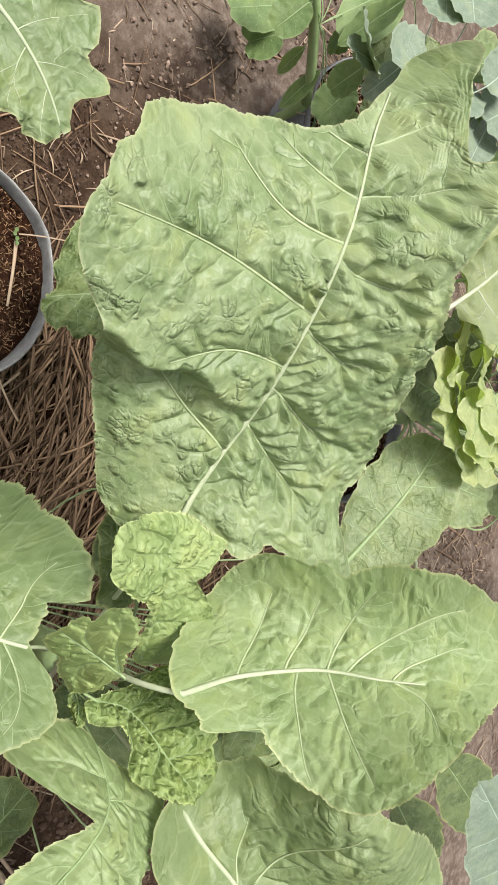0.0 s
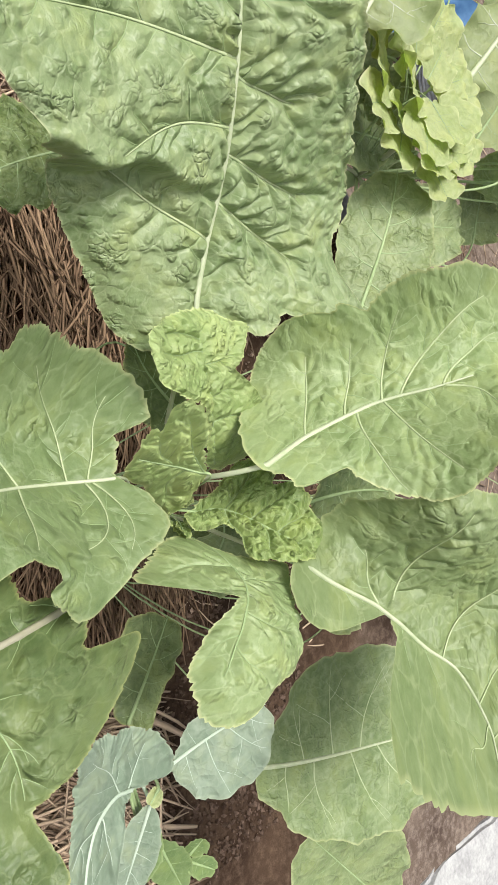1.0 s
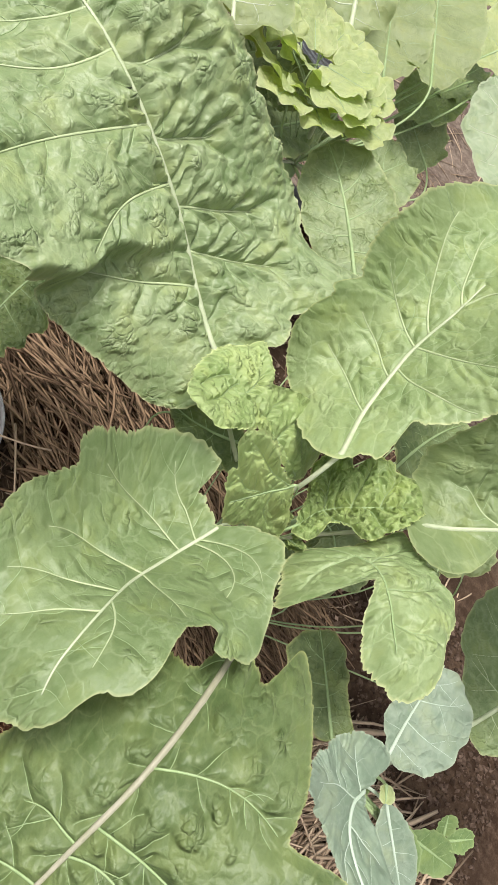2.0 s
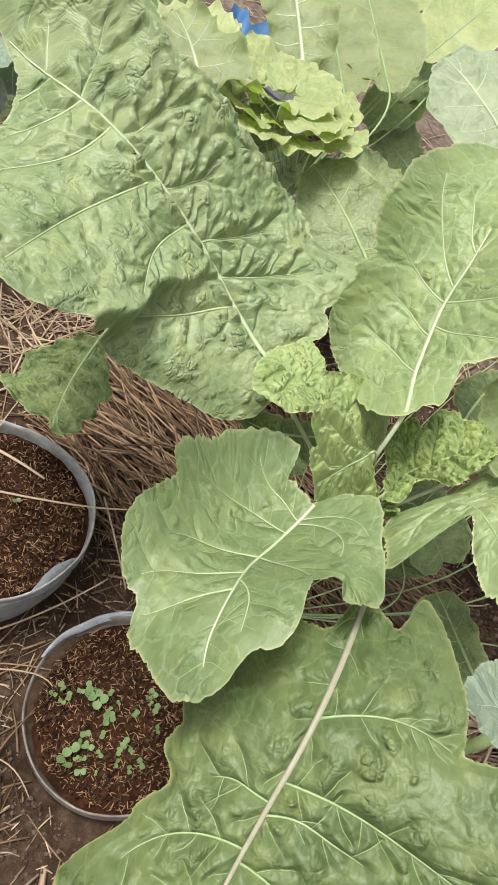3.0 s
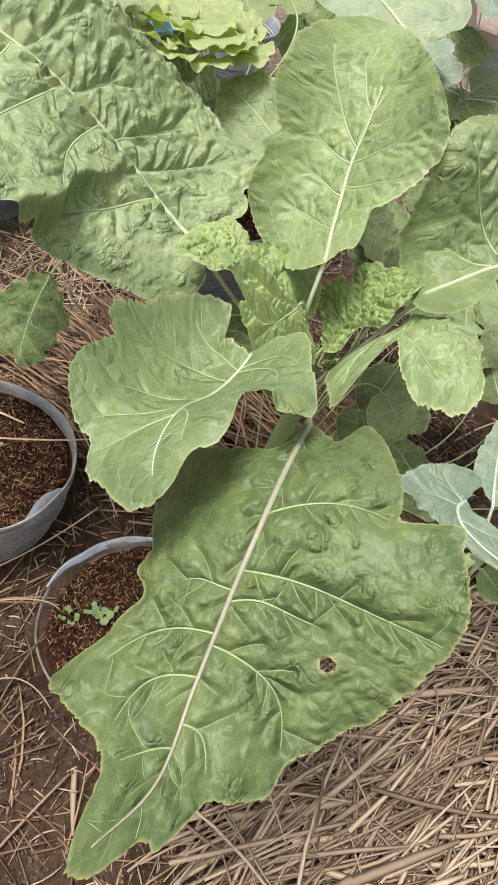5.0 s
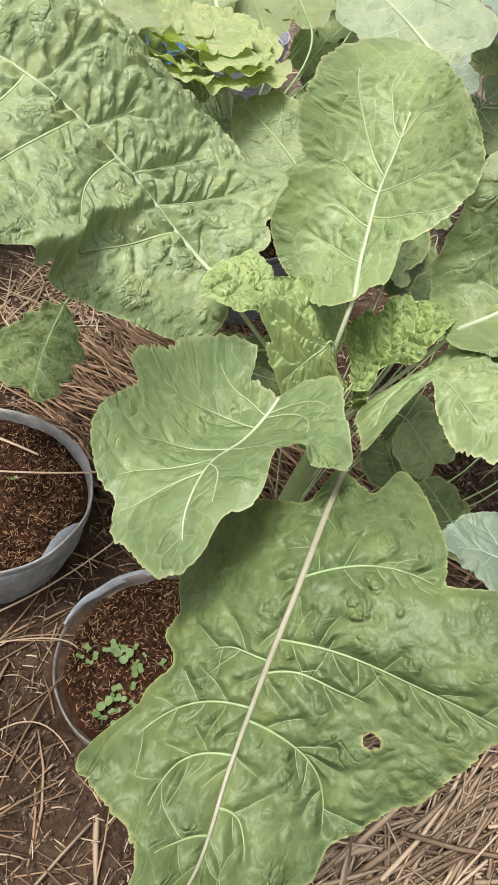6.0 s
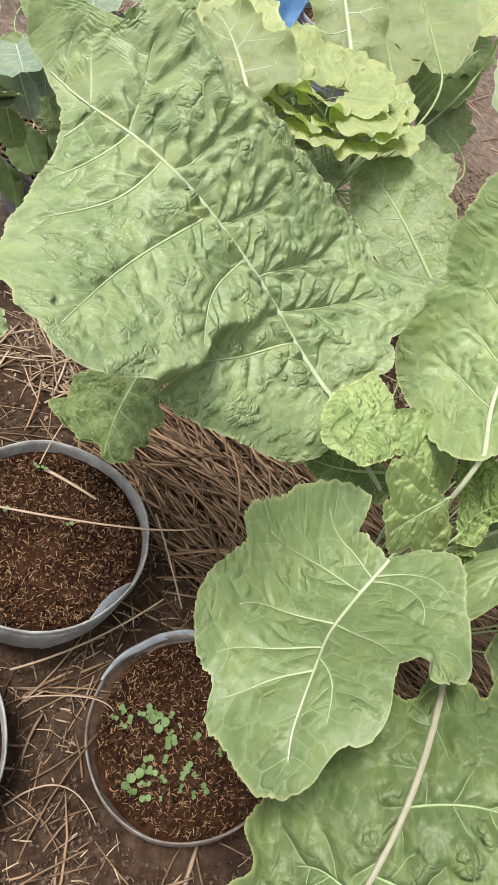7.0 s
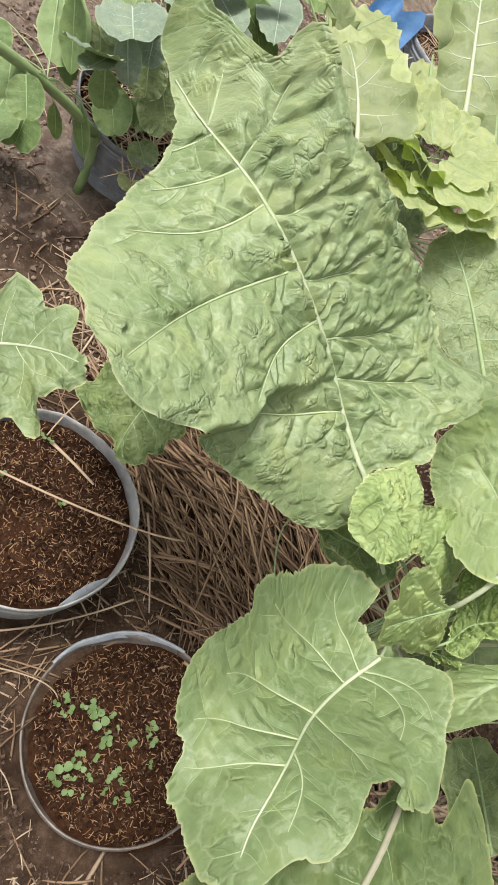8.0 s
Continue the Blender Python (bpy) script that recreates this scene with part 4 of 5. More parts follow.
grown(blade(plant, LEAF_YOUNG, VEIN_GREEN, (-0.053, 0.024, 0.607), (-0.932, -0.200, 0.303), (0.239, 0.292, 0.926),
         (-0.0018, -0.0158, -0.0056, -0.0375, 0.0074, 0.0169, -0.0044, -0.0097, 0.0001, -0.0038),
         [40, 42, 44, 47, 51, 56, 63, 72, 82, 89, 84, 79, 72, 62, 55, 50, 46, 44, 42, 41, 40, 42, 48, 62, 87, 120, 137, 143, 144, 134, 91, 44, 44, 45, 47, 51, 56, 62, 56, 48, 44, 42, 41, 41, 40, 40, 39, 40],
         [(-120, -24), (-90, -14), (-57, -3), (-19, 4), (4, 4), (24, 0)],
         [(0.37, -87, -60, 5), (0.52, -48, -43, 2), (0.71, -3, -44, -5), (0.82, 24, 65, 0), (0.92, 34, 48, -3)],
         label="young crinkled pale leaf", rib=0.0012, quilt=0.0028, ladder=0.008, puff=0.0042, ruffle=0.004, tooth=0.0013, fine=1.9, stalk=HEART, lumps=0.3, seed=7))
grown(blade(plant, LEAF_YOUNG, VEIN_GREEN, (0.032, -0.019, 0.588), (-0.412, -0.877, -0.247), (-0.050, -0.249, 0.967),
         (-0.0116, -0.0384, -0.2113, 0.0138, -0.0141, 0.0129, -0.0032, 0.0011, -0.0002, -0.0018),
         [31, 30, 29, 28, 27, 26, 24, 23, 21, 19, 19, 19, 21, 25, 29, 34, 39, 46, 52, 50, 43, 38, 34, 32, 30, 27, 24, 22, 20, 20, 20, 20, 21, 22, 23, 26, 29, 32, 37, 42, 47, 51, 48, 35, 42, 38, 35, 32],
         [(-30, 1), (-23, 1), (-10, 0), (-1, 0), (15, 0), (25, 0)],
         [(0.12, 20, -32, 0), (0.36, -20, 26, -3), (0.6, 29, -17, 0)],
         label="young crinkled leaf", rib=0.0011, quilt=0.0028, ladder=0.008, puff=0.0040, ruffle=0.004, tooth=0.0013, fine=1.9, stalk=HEART, lumps=0.3, seed=8))
grown(blade(plant, LEAF_WRINKLE, VEIN_GREEN, (0.090, 0.075, 0.568), (0.448, 0.574, 0.685), (-0.624, -0.348, 0.700),
         (0.0022, 0.0276, 0.0150, 0.0170, 0.0484, 0.0163, -0.0767, -0.0367, 0.0534, -0.0186),
         [80, 62, 59, 55, 51, 41, 30, 29, 36, 38, 39, 41, 44, 47, 50, 50, 47, 43, 39, 37, 35, 33, 33, 34, 36, 38, 43, 49, 56, 65, 63, 57, 32, 30, 30, 31, 33, 38, 56, 63, 67, 71, 75, 78, 81, 83, 85, 86],
         [(-49, -30), (-27, -13), (-5, -12), (21, -19), (43, -25), (68, -26)],
         [(0.29, -4, 35, -1), (0.51, 35, 18, 0), (0.74, 58, 11, -2), (0.29, 11, -44, 0), (0.62, 40, -51, 0)],
         label="young deeply wrinkled dark leaf", rib=0.0014, quilt=0.0036, ladder=0.007, puff=0.0036, ruffle=0.004, tooth=0.0014, fine=2.0, stalk=HEART, lumps=0.35, seed=9))
grown(leaf(plant, LEAF_OLD, VEIN_GREEN, (0.289, -0.03, 0.455), (-0.746, 0.665, -0.016), (-0.192, -0.192, 0.962), 0.114, (-0.028, 0.084, 1.405),
         [1, 11, 18, 22, 25, 29, 34, 39, 42, 42, 43, 43, 44, 46, 43, 35, 29, 21, 11, 3, 0],
         [1, 8, 16, 27, 28, 25, 24, 23, 23, 24, 25, 26, 27, 29, 29, 26, 23, 20, 11, 3, 0], label="small plain leaf", veins=5, quilt=0.002, rib=0.002, seed=10))
grown(leaf(plant, LEAF_PUCKER, VEIN_GREEN, (-0.328, 0.134, 0.351), (0.218, -0.836, -0.504), (-0.329, -0.549, 0.768), 0.144, (-0.186, 0.327, 6.657),
         [0, 4, 8, 12, 16, 21, 25, 30, 35, 41, 46, 52, 59, 66, 69, 65, 61, 61, 61, 61, 60, 58, 55, 53, 51, 49, 41, 32, 24, 17, 10],
         [0, 4, 9, 14, 19, 25, 32, 38, 43, 48, 54, 61, 69, 75, 81, 88, 95, 100, 94, 83, 73, 61, 52, 40, 27, 17, 14, 11, 8, 6, 3], label="small puckered drooping leaf", veins=6, quilt=0.0085, cell=0.020, ruffle=0.009, lobes=0.12, rib=0.0018, stalk=(-0.22, 0.15, 0.42), sink=0.0, seed=11, fine=1.8))
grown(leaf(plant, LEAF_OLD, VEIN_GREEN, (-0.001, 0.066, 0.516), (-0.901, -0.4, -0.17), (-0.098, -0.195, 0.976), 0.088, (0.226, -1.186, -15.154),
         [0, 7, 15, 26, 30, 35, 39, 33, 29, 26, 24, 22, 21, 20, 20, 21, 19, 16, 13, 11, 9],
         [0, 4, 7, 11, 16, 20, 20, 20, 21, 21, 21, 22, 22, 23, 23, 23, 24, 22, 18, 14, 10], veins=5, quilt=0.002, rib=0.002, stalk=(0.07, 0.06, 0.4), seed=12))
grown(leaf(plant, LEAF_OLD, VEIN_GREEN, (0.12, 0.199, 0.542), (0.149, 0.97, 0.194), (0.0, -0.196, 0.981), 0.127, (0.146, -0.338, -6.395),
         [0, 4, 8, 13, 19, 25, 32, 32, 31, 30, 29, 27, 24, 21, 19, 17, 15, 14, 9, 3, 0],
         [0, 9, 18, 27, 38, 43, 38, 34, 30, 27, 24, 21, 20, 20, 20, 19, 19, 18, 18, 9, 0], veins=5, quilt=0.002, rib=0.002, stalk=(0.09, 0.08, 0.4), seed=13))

rnd = random.Random(77)
for k in range(6):
    a = k * 2.4
    c = Vector((0.086 + 0.007 * math.cos(a), 0.022 + 0.007 * math.sin(a), 0.520 + 0.003 * k))
    d = Vector((0.7 * math.cos(a), 0.7 * math.sin(a), 0.8))
    grown(simple_leaf(plant, LEAF_WRINKLE, VEIN_GREEN, c, c + d * rnd.uniform(0.015, 0.024), (-0.3 * math.cos(a), -0.3 * math.sin(a), 1), rnd.uniform(0.012, 0.018), veins=4, quilt=0.002, cell=0.005, ruffle=0.005, waves=6, rib=0.0008, seed=400 + k, fine=2.0, stalk=HEART))

# ---- the bluish plant beside it ----
blue_plant = thing("young_cabbage_plant", (0.33, -0.04, 0.0), "small cabbage plant with waxy blue-green leaves", "vegetable plant")
BLUE_TOP = (0.345, -0.03, 0.42)
sv, sf = [], []
tube(sv, sf, bezier([(0.36, -0.02, 0.0), (0.33, -0.04, 0.2), BLUE_TOP], 10), [0.007] * 11, 10)
grown(link("stem", sv, sf, STEM, blue_plant))
grown(blade(blue_plant, LEAF_BLUE, VEIN_BLUE, (0.246, -0.151, 0.620), (0.657, -0.719, -0.227), (0.000, -0.301, 0.954),
         (-0.0309, 0.0445, -0.0643, 0.0150, 0.0100, 0.0218, 0.0031, 0.0037, 0.0022, 0.0028),
         [61, 73, 87, 94, 96, 86, 69, 53, 42, 36, 34, 34, 38, 48, 74, 77, 71, 64, 58, 53, 48, 44, 41, 39, 37, 35, 34, 34, 34, 35, 36, 38, 40, 43, 45, 45, 40, 35, 33, 33, 33, 33, 34, 36, 38, 41, 45, 52],
         [(-8, 64), (1, 37), (10, 18), (29, 9), (50, 13), (72, 23)],
         [(0.33, -8, -23, -1), (0.25, -31, 28, 3), (0.56, 49, 39, 2), (0.61, 55, -2, -2)],
         label="pale blue-green waxy leaf", rib=0.0016, quilt=0.0014, ladder=0.016, puff=0.008, ruffle=0.006, tooth=0.0014, fine=1.4, stalk=BLUE_TOP, seed=20))
grown(leaf(blue_plant, LEAF_BLUE, VEIN_BLUE, (0.326, -0.02, 0.499), (-0.243, 0.877, 0.414), (-0.089, -0.445, 0.891), 0.112, (0.11, -1.075, 0.545),
         [0, 3, 7, 10, 14, 17, 22, 25, 24, 23, 22, 20, 18, 16, 14, 13, 12, 10, 7, 1, 0],
         [0, 12, 23, 31, 41, 50, 56, 62, 62, 63, 64, 63, 57, 51, 44, 37, 30, 24, 12, 1, 0], label="blue-green leaf with white veins", veins=5, quilt=0.0024, tooth=0.0014, fine=1.8, rib=0.0018, stalk=BLUE_TOP, seed=21))
grown(leaf(blue_plant, LEAF_BRIGHT, VEIN, (0.392, 0.092, 0.491), (0.252, 0.935, 0.25), (-0.238, -0.19, 0.952), 0.273, (-0.115, 0.92, -1.819),
         [0, 12, 24, 37, 51, 65, 82, 97, 106, 113, 115, 118, 117, 117, 118, 113, 108, 105, 86, 66, 48],
         [0, 19, 38, 45, 55, 71, 79, 84, 89, 96, 99, 99, 100, 95, 89, 83, 76, 64, 53, 42, 31], side_mat=VEIN_SIDE, label="broad dull green leaf", veins=6, quilt=0.0012, rib=0.0028, stalk=(0.36, -0.02, 0.38), seed=22))

# ---- plants behind ----
curly = thing("curly_mustard_plant", (-0.30, 0.64, 0.15), "lime green curly-leaved mustard plant in a pot", "vegetable plant")
CROWN = (-0.32, 0.64, 0.38)
sv, sf = [], []
tube(sv, sf, bezier([(-0.30, 0.66, 0.15), (-0.30, 0.6, 0.3), CROWN], 10), [0.014] * 11, 10)
grown(link("stem", sv, sf, STEM, curly))
grown(leaf(curly, LEAF_SHADE, VEIN_GREEN, (-0.064, 0.37, 0.516), (-0.884, 0.42, 0.205), (-0.1, -0.597, 0.796), 0.224, (-0.071, -0.229, 2.435),
         [0, 8, 16, 24, 33, 42, 47, 51, 55, 59, 61, 61, 61, 61, 57, 49, 42, 34, 19, 4, 0],
         [0, 14, 29, 38, 44, 51, 59, 65, 65, 66, 68, 70, 65, 62, 60, 57, 45, 34, 20, 4, 0], label="plain dull green leaf", veins=6, quilt=0.0015, rib=0.003, stalk=CROWN, seed=30))
grown(leaf(curly, LEAF_MIST, VEIN, (-0.003, 0.429, 0.73), (-0.919, 0.344, 0.191), (0.0, -0.486, 0.874), 0.188, (-0.113, -0.182, 4.139),
         [10, 16, 23, 31, 39, 47, 57, 61, 62, 64, 67, 69, 72, 64, 56, 49, 41, 34, 20, 7, 0],
         [10, 24, 42, 68, 88, 100, 101, 99, 99, 100, 97, 89, 83, 78, 66, 55, 46, 35, 19, 6, 0], label="large pale green leaf", veins=6, quilt=0.003, rib=0.003, stalk=CROWN, seed=31))
grown(leaf(curly, LEAF_PALE, VEIN, (-0.379, 0.307, 0.627), (-0.81, 0.506, 0.297), (0.0, -0.507, 0.862), 0.136, (-0.14, 0.278, 5.516),
         [0, 0, 0, 0, 0, 2, 12, 26, 29, 31, 33, 36, 35, 34, 33, 32, 30, 26, 18, 11, 3],
         [0, 0, 0, 18, 30, 45, 61, 70, 72, 70, 65, 63, 42, 46, 49, 46, 34, 24, 15, 8, 1], label="pale green wavy leaf", veins=5, quilt=0.002, ruffle=0.012, rib=0.003, stalk=CROWN, seed=32))
grown(leaf(curly, LEAF_PALE, VEIN, (-0.363, 0.575, 0.613), (-0.673, 0.592, 0.444), (0.0, -0.6, 0.8), 0.234, (-0.03, 0.468, -1.44),
         [0, 7, 19, 33, 49, 57, 51, 47, 52, 54, 33, 32, 37, 41, 40, 40, 41, 42, 30, 19, 8],
         [0, 8, 22, 37, 56, 57, 59, 61, 63, 64, 66, 69, 72, 75, 77, 70, 63, 57, 51, 38, 14], label="lime green wavy leaf", veins=6, quilt=0.002, ruffle=0.015, rib=0.004, stalk=CROWN, seed=33))

side_plant = thing("mustard_plant", (-0.45, -0.42, 0.0), "leafy green plant whose wavy leaf reaches over the pot", "vegetable plant")
grown(leaf(side_plant, LEAF_BRIGHT, VEIN, (-0.305, -0.304, 0.761), (0.52, 0.853, -0.052), (0.1, 0.0, 0.995), 0.083, (0.324, -1.598, -25.64),
         [0, 0, 4, 8, 13, 18, 26, 26, 27, 28, 31, 45, 39, 26, 35, 28, 12, 10, 8, 6, 2],
         [0, 0, 18, 26, 33, 37, 41, 43, 40, 37, 52, 51, 30, 29, 28, 27, 24, 20, 17, 10, 3], label="wavy-edged bright green leaf", veins=5, quilt=0.0015, ruffle=0.010, waves=7, lobes=0.12, fine=1.6, rib=0.0012, stalk=(-0.45, -0.42, 0.55), seed=34))


def more_leaves(owner, rows, crown, seed, rib=0.0020, **more):
    """Oval leaves on stalks that meet at the crown."""
    for k, (mat, base, tip, width) in enumerate(rows):
        way = Vector(tip) - Vector(base)
        vein = VEIN_BLUE if mat is LEAF_BLUE else VEIN_GREEN
        grown(simple_leaf(owner, mat, vein, base, tip, (0.05 * (k % 3 - 1), -0.45, 0.9), width, veins=5, rib=rib, seed=seed + k, fine=0.6, stalk=crown, cup=0.3, **more))


CURL_ROWS = [
    (LEAF_LIME, (-0.699, 0.965, 0.450), (-0.633, 0.673, 0.500), .13),
    (LEAF_LIME, (-0.569, 0.976, 0.450), (-0.505, 0.892, 0.420), .10),
    (LEAF_SHADE, (-0.347, 0.607, 0.460), (-0.356, 0.485, 0.460), .12),
    (LEAF_SHADE, (-0.408, 0.525, 0.520), (-0.373, 0.507, 0.500), .08),
    (LEAF_SHADE, (-0.350, 0.527, 0.500), (-0.391, 0.526, 0.560), .07),
    (LEAF_PALE, (-0.431, 0.698, 0.600), (-0.561, 0.842, 0.650), .13),
    (LEAF_PALE, (-0.278, 0.792, 0.580), (-0.494, 1.059, 0.630), .18),
    (LEAF_LIME, (-0.287, 0.956, 0.600), (-0.256, 1.174, 0.700), .16),
    (LEAF_LIME, (-0.276, 1.296, 0.660), (-0.244, 1.504, 0.660), .10),
    (LEAF_LIME, (-0.429, 0.342, 0.620), (-0.492, 0.443, 0.660), .12),
    (LEAF_SHADE, (-0.407, 0.496, 0.560), (-0.437, 0.485, 0.520), .08),
    (LEAF_SHADE, (-0.237, 0.672, 0.400), (-0.218, 0.819, 0.460), .14),
    (LEAF_SHADE, (-0.384, 0.726, 0.400), (-0.454, 0.683, 0.420), .05),
    (LEAF_SHADE, (-0.386, 0.744, 0.400), (-0.439, 0.775, 0.420), .05),
    (LEAF_SHADE, (-0.367, 0.738, 0.400), (-0.330, 0.625, 0.400), .06),
    (LEAF_SHADE, (-0.415, 0.670, 0.400), (-0.389, 0.720, 0.440), .10),
    (LEAF_SHADE, (-0.370, 0.811, 0.400), (-0.365, 0.734, 0.360), .12),
    (LEAF_PALE, (-0.613, 0.536, 0.600), (-0.721, 0.651, 0.620), .12),
    (LEAF_PALE, (-0.583, 0.455, 0.640), (-0.551, 0.514, 0.600), .10),
    (LEAF_SHADE, (-0.491, 0.755, 0.440), (-0.449, 0.746, 0.400), .06),
    (LEAF_SHADE, (-0.507, 0.444, 0.620), (-0.488, 0.510, 0.580), .11),
    (LEAF_PALE, (-0.328, 0.732, 0.550), (-0.479, 0.902, 0.600), .15),
    (LEAF_SHADE, (-0.299, 1.129, 0.500), (-0.314, 0.926, 0.450), .12),
    (LEAF_LIME, (-0.331, 1.163, 0.620), (-0.470, 1.269, 0.640), .15),
    (LEAF_SHADE, (-0.210, 0.994, 0.400), (-0.306, 0.983, 0.440), .13),
    (LEAF_SHADE, (-0.310, 1.042, 0.480), (-0.322, 1.268, 0.500), .12),
]
more_leaves(curly, CURL_ROWS, CROWN, 100, quilt=0.002, ruffle=0.012, tooth=0.0012)

# frilled heart of the curly plant
rnd = random.Random(12)
for k in range(26):
    a, q = k * 2.4, 0.014 + 0.062 * (k / 25) ** 0.7
    c = Vector((-0.34 + 1.15 * q * math.cos(a), 0.47 + q * math.sin(a), 0.625 - 0.35 * q + rnd.uniform(-0.008, 0.008)))
    d = Vector((math.cos(a), math.sin(a), rnd.uniform(0.15, 0.55))).normalized()
    size = rnd.uniform(0.040, 0.070)
    up = Vector((-0.35 * math.cos(a), -0.35 * math.sin(a) - 0.2, 1))
    grown(simple_leaf(curly, LEAF_LIME, VEIN_GREEN, c, c + d * size, up, size * 1.35, veins=4, quilt=0.002, cell=0.012, ruffle=0.010, waves=4, tooth=0.0006, lobes=0.08, rib=0.0008, seed=300 + k, stalk=CROWN if k % 6 == 0 else None, fine=1.7))

broccoli = thing("broccoli_plant", (-0.84, 0.60, 0.11), "broccoli plant with waxy blue-green leaves in a pot", "vegetable plant")
sv, sf = [], []
tube(sv, sf, bezier([(-0.84, 0.60, 0.10), (-0.84, 0.55, 0.25), (-0.80, 0.46, 0.40)], 10), [0.010] * 11, 10)
grown(link("stem", sv, sf, STEM, broccoli))
BROCCOLI_ROWS = [
    (LEAF_BLUE, (-0.803, 0.378, 0.360), (-0.780, 0.284, 0.420), .09),
    (LEAF_BLUE, (-0.807, 0.387, 0.360), (-0.756, 0.278, 0.400), .05),
    (LEAF_BLUE, (-0.830, 0.425, 0.420), (-0.775, 0.381, 0.420), .11),
    (LEAF_BLUE, (-0.800, 0.399, 0.400), (-0.763, 0.395, 0.340), .045),
    (LEAF_BLUE, (-0.802, 0.460, 0.400), (-0.774, 0.437, 0.360), .05),
    (LEAF_BLUE, (-0.883, 0.580, 0.400), (-0.784, 0.510, 0.440), .08),
    (LEAF_BLUE, (-0.883, 0.691, 0.380), (-0.747, 0.597, 0.420), .07),
    (LEAF_BLUE, (-0.898, 0.919, 0.360), (-0.730, 0.685, 0.400), .09),
    (LEAF_TINY, (-0.801, 0.379, 0.340), (-0.781, 0.381, 0.280), .05),
    (LEAF_TINY, (-0.843, 0.460, 0.250), (-0.788, 0.444, 0.200), .07),
    (LEAF_TINY, (-0.793, 0.513, 0.250), (-0.780, 0.475, 0.220), .06),
    (LEAF_TINY, (-0.821, 0.498, 0.300), (-0.781, 0.515, 0.280), .06),
    (LEAF_SHADE, (-0.782, 0.506, 0.300), (-0.738, 0.513, 0.240), .10),
    (LEAF_TINY, (-0.936, 0.418, 0.360), (-0.872, 0.392, 0.260), .045),
    (LEAF_BLUE, (-0.829, 0.670, 0.360), (-0.758, 0.664, 0.360), .06),
    (LEAF_TINY, (-0.836, 0.785, 0.340), (-0.757, 0.757, 0.300), .07),
    (LEAF_SHADE, (-0.817, 0.489, 0.340), (-0.783, 0.477, 0.280), .07),
    (LEAF_SHADE, (-0.786, 0.521, 0.160), (-0.751, 0.516, 0.140), .06),
    (LEAF_BLUE, (-0.920, 0.447, 0.450), (-0.908, 0.395, 0.420), .10),
    (LEAF_BLUE, (-0.962, 0.450, 0.450), (-0.886, 0.457, 0.470), .10),
    (LEAF_BLUE, (-0.899, 0.679, 0.450), (-0.832, 0.619, 0.420), .12),
    (LEAF_TINY, (-0.943, 0.619, 0.420), (-0.906, 0.566, 0.380), .07),
    (LEAF_BLUE, (-0.863, 0.767, 0.450), (-0.814, 0.753, 0.430), .09),
    (LEAF_SHADE, (-0.923, 0.551, 0.350), (-0.877, 0.477, 0.300), .09),
    (LEAF_TINY, (-0.884, 0.646, 0.380), (-0.858, 0.602, 0.340), .08),
    (LEAF_SHADE, (-0.922, 0.481, 0.300), (-0.875, 0.458, 0.260), .08),
    (LEAF_TINY, (-0.864, 0.762, 0.360), (-0.820, 0.774, 0.340), .08),
    (LEAF_TINY, (-0.868, 0.930, 0.400), (-0.817, 0.959, 0.380), .10),
    (LEAF_BLUE, (-0.861, 0.570, 0.440), (-0.914, 0.604, 0.460), .08),
    (LEAF_SHADE, (-1.004, 1.093, 0.340), (-0.941, 1.234, 0.320), .12),
    (LEAF_SHADE, (-1.057, 0.710, 0.300), (-1.085, 0.879, 0.280), .14),
    (LEAF_SHADE, (-1.120, 1.041, 0.300), (-1.026, 1.046, 0.280), .14),
]
more_leaves(broccoli, BROCCOLI_ROWS, (-0.83, 0.52, 0.30), 140, rib=0.0011, quilt=0.0008, ruffle=0.005, tooth=0.0)

tall = thing("tall_weed", (-0.84, 0.46, 0.0), "tall green weed with a thick leaning stem", "weed")
sv, sf = [], []
tube(sv, sf, bezier([(-0.835, 0.455, 0.15), (-0.86, 0.34, 0.27), (-0.89, 0.20, 0.36)], 10), [0.009] * 11, 10)
tube(sv, sf, bezier([(-0.835, 0.455, 0.15), (-0.83, 0.47, 0.08), (-0.83, 0.46, 0.0)], 6), [0.009] * 7, 10)
grown(link("stem", sv, sf, STEM, tall))
WEED_ROWS = [
    (LEAF_TINY, (-0.852, 0.277, 0.300), (-0.812, 0.259, 0.260), .06),
    (LEAF_TINY, (-0.896, 0.283, 0.300), (-0.854, 0.252, 0.260), .06),
    (LEAF_TINY, (-0.962, 0.303, 0.300), (-0.931, 0.270, 0.260), .07),
    (LEAF_TINY, (-1.003, 0.465, 0.300), (-0.890, 0.394, 0.260), .09),
    (LEAF_TINY, (-0.928, 0.414, 0.250), (-0.911, 0.449, 0.200), .05),
    (LEAF_TINY, (-0.973, 0.362, 0.120), (-0.921, 0.283, 0.100), .10),
    (LEAF_TINY, (-0.929, 0.379, 0.120), (-0.909, 0.350, 0.080), .09),
    (LEAF_LIME, (-0.818, 0.509, 0.100), (-0.774, 0.517, 0.100), .05),
    (LEAF_LIME, (-0.775, 0.511, 0.100), (-0.752, 0.508, 0.080), .05),
    (LEAF_LIME, (-0.811, 0.509, 0.120), (-0.790, 0.511, 0.100), .03),
    (LEAF_TINY, (-0.859, 0.360, 0.220), (-0.850, 0.380, 0.140), .03),
    (LEAF_TINY, (-0.848, 0.406, 0.220), (-0.811, 0.420, 0.120), .03),
]
more_leaves(tall, WEED_ROWS, (-0.86, 0.33, 0.27), 160, rib=0.0009, quilt=0.0008, ruffle=0.004, tooth=0.0)

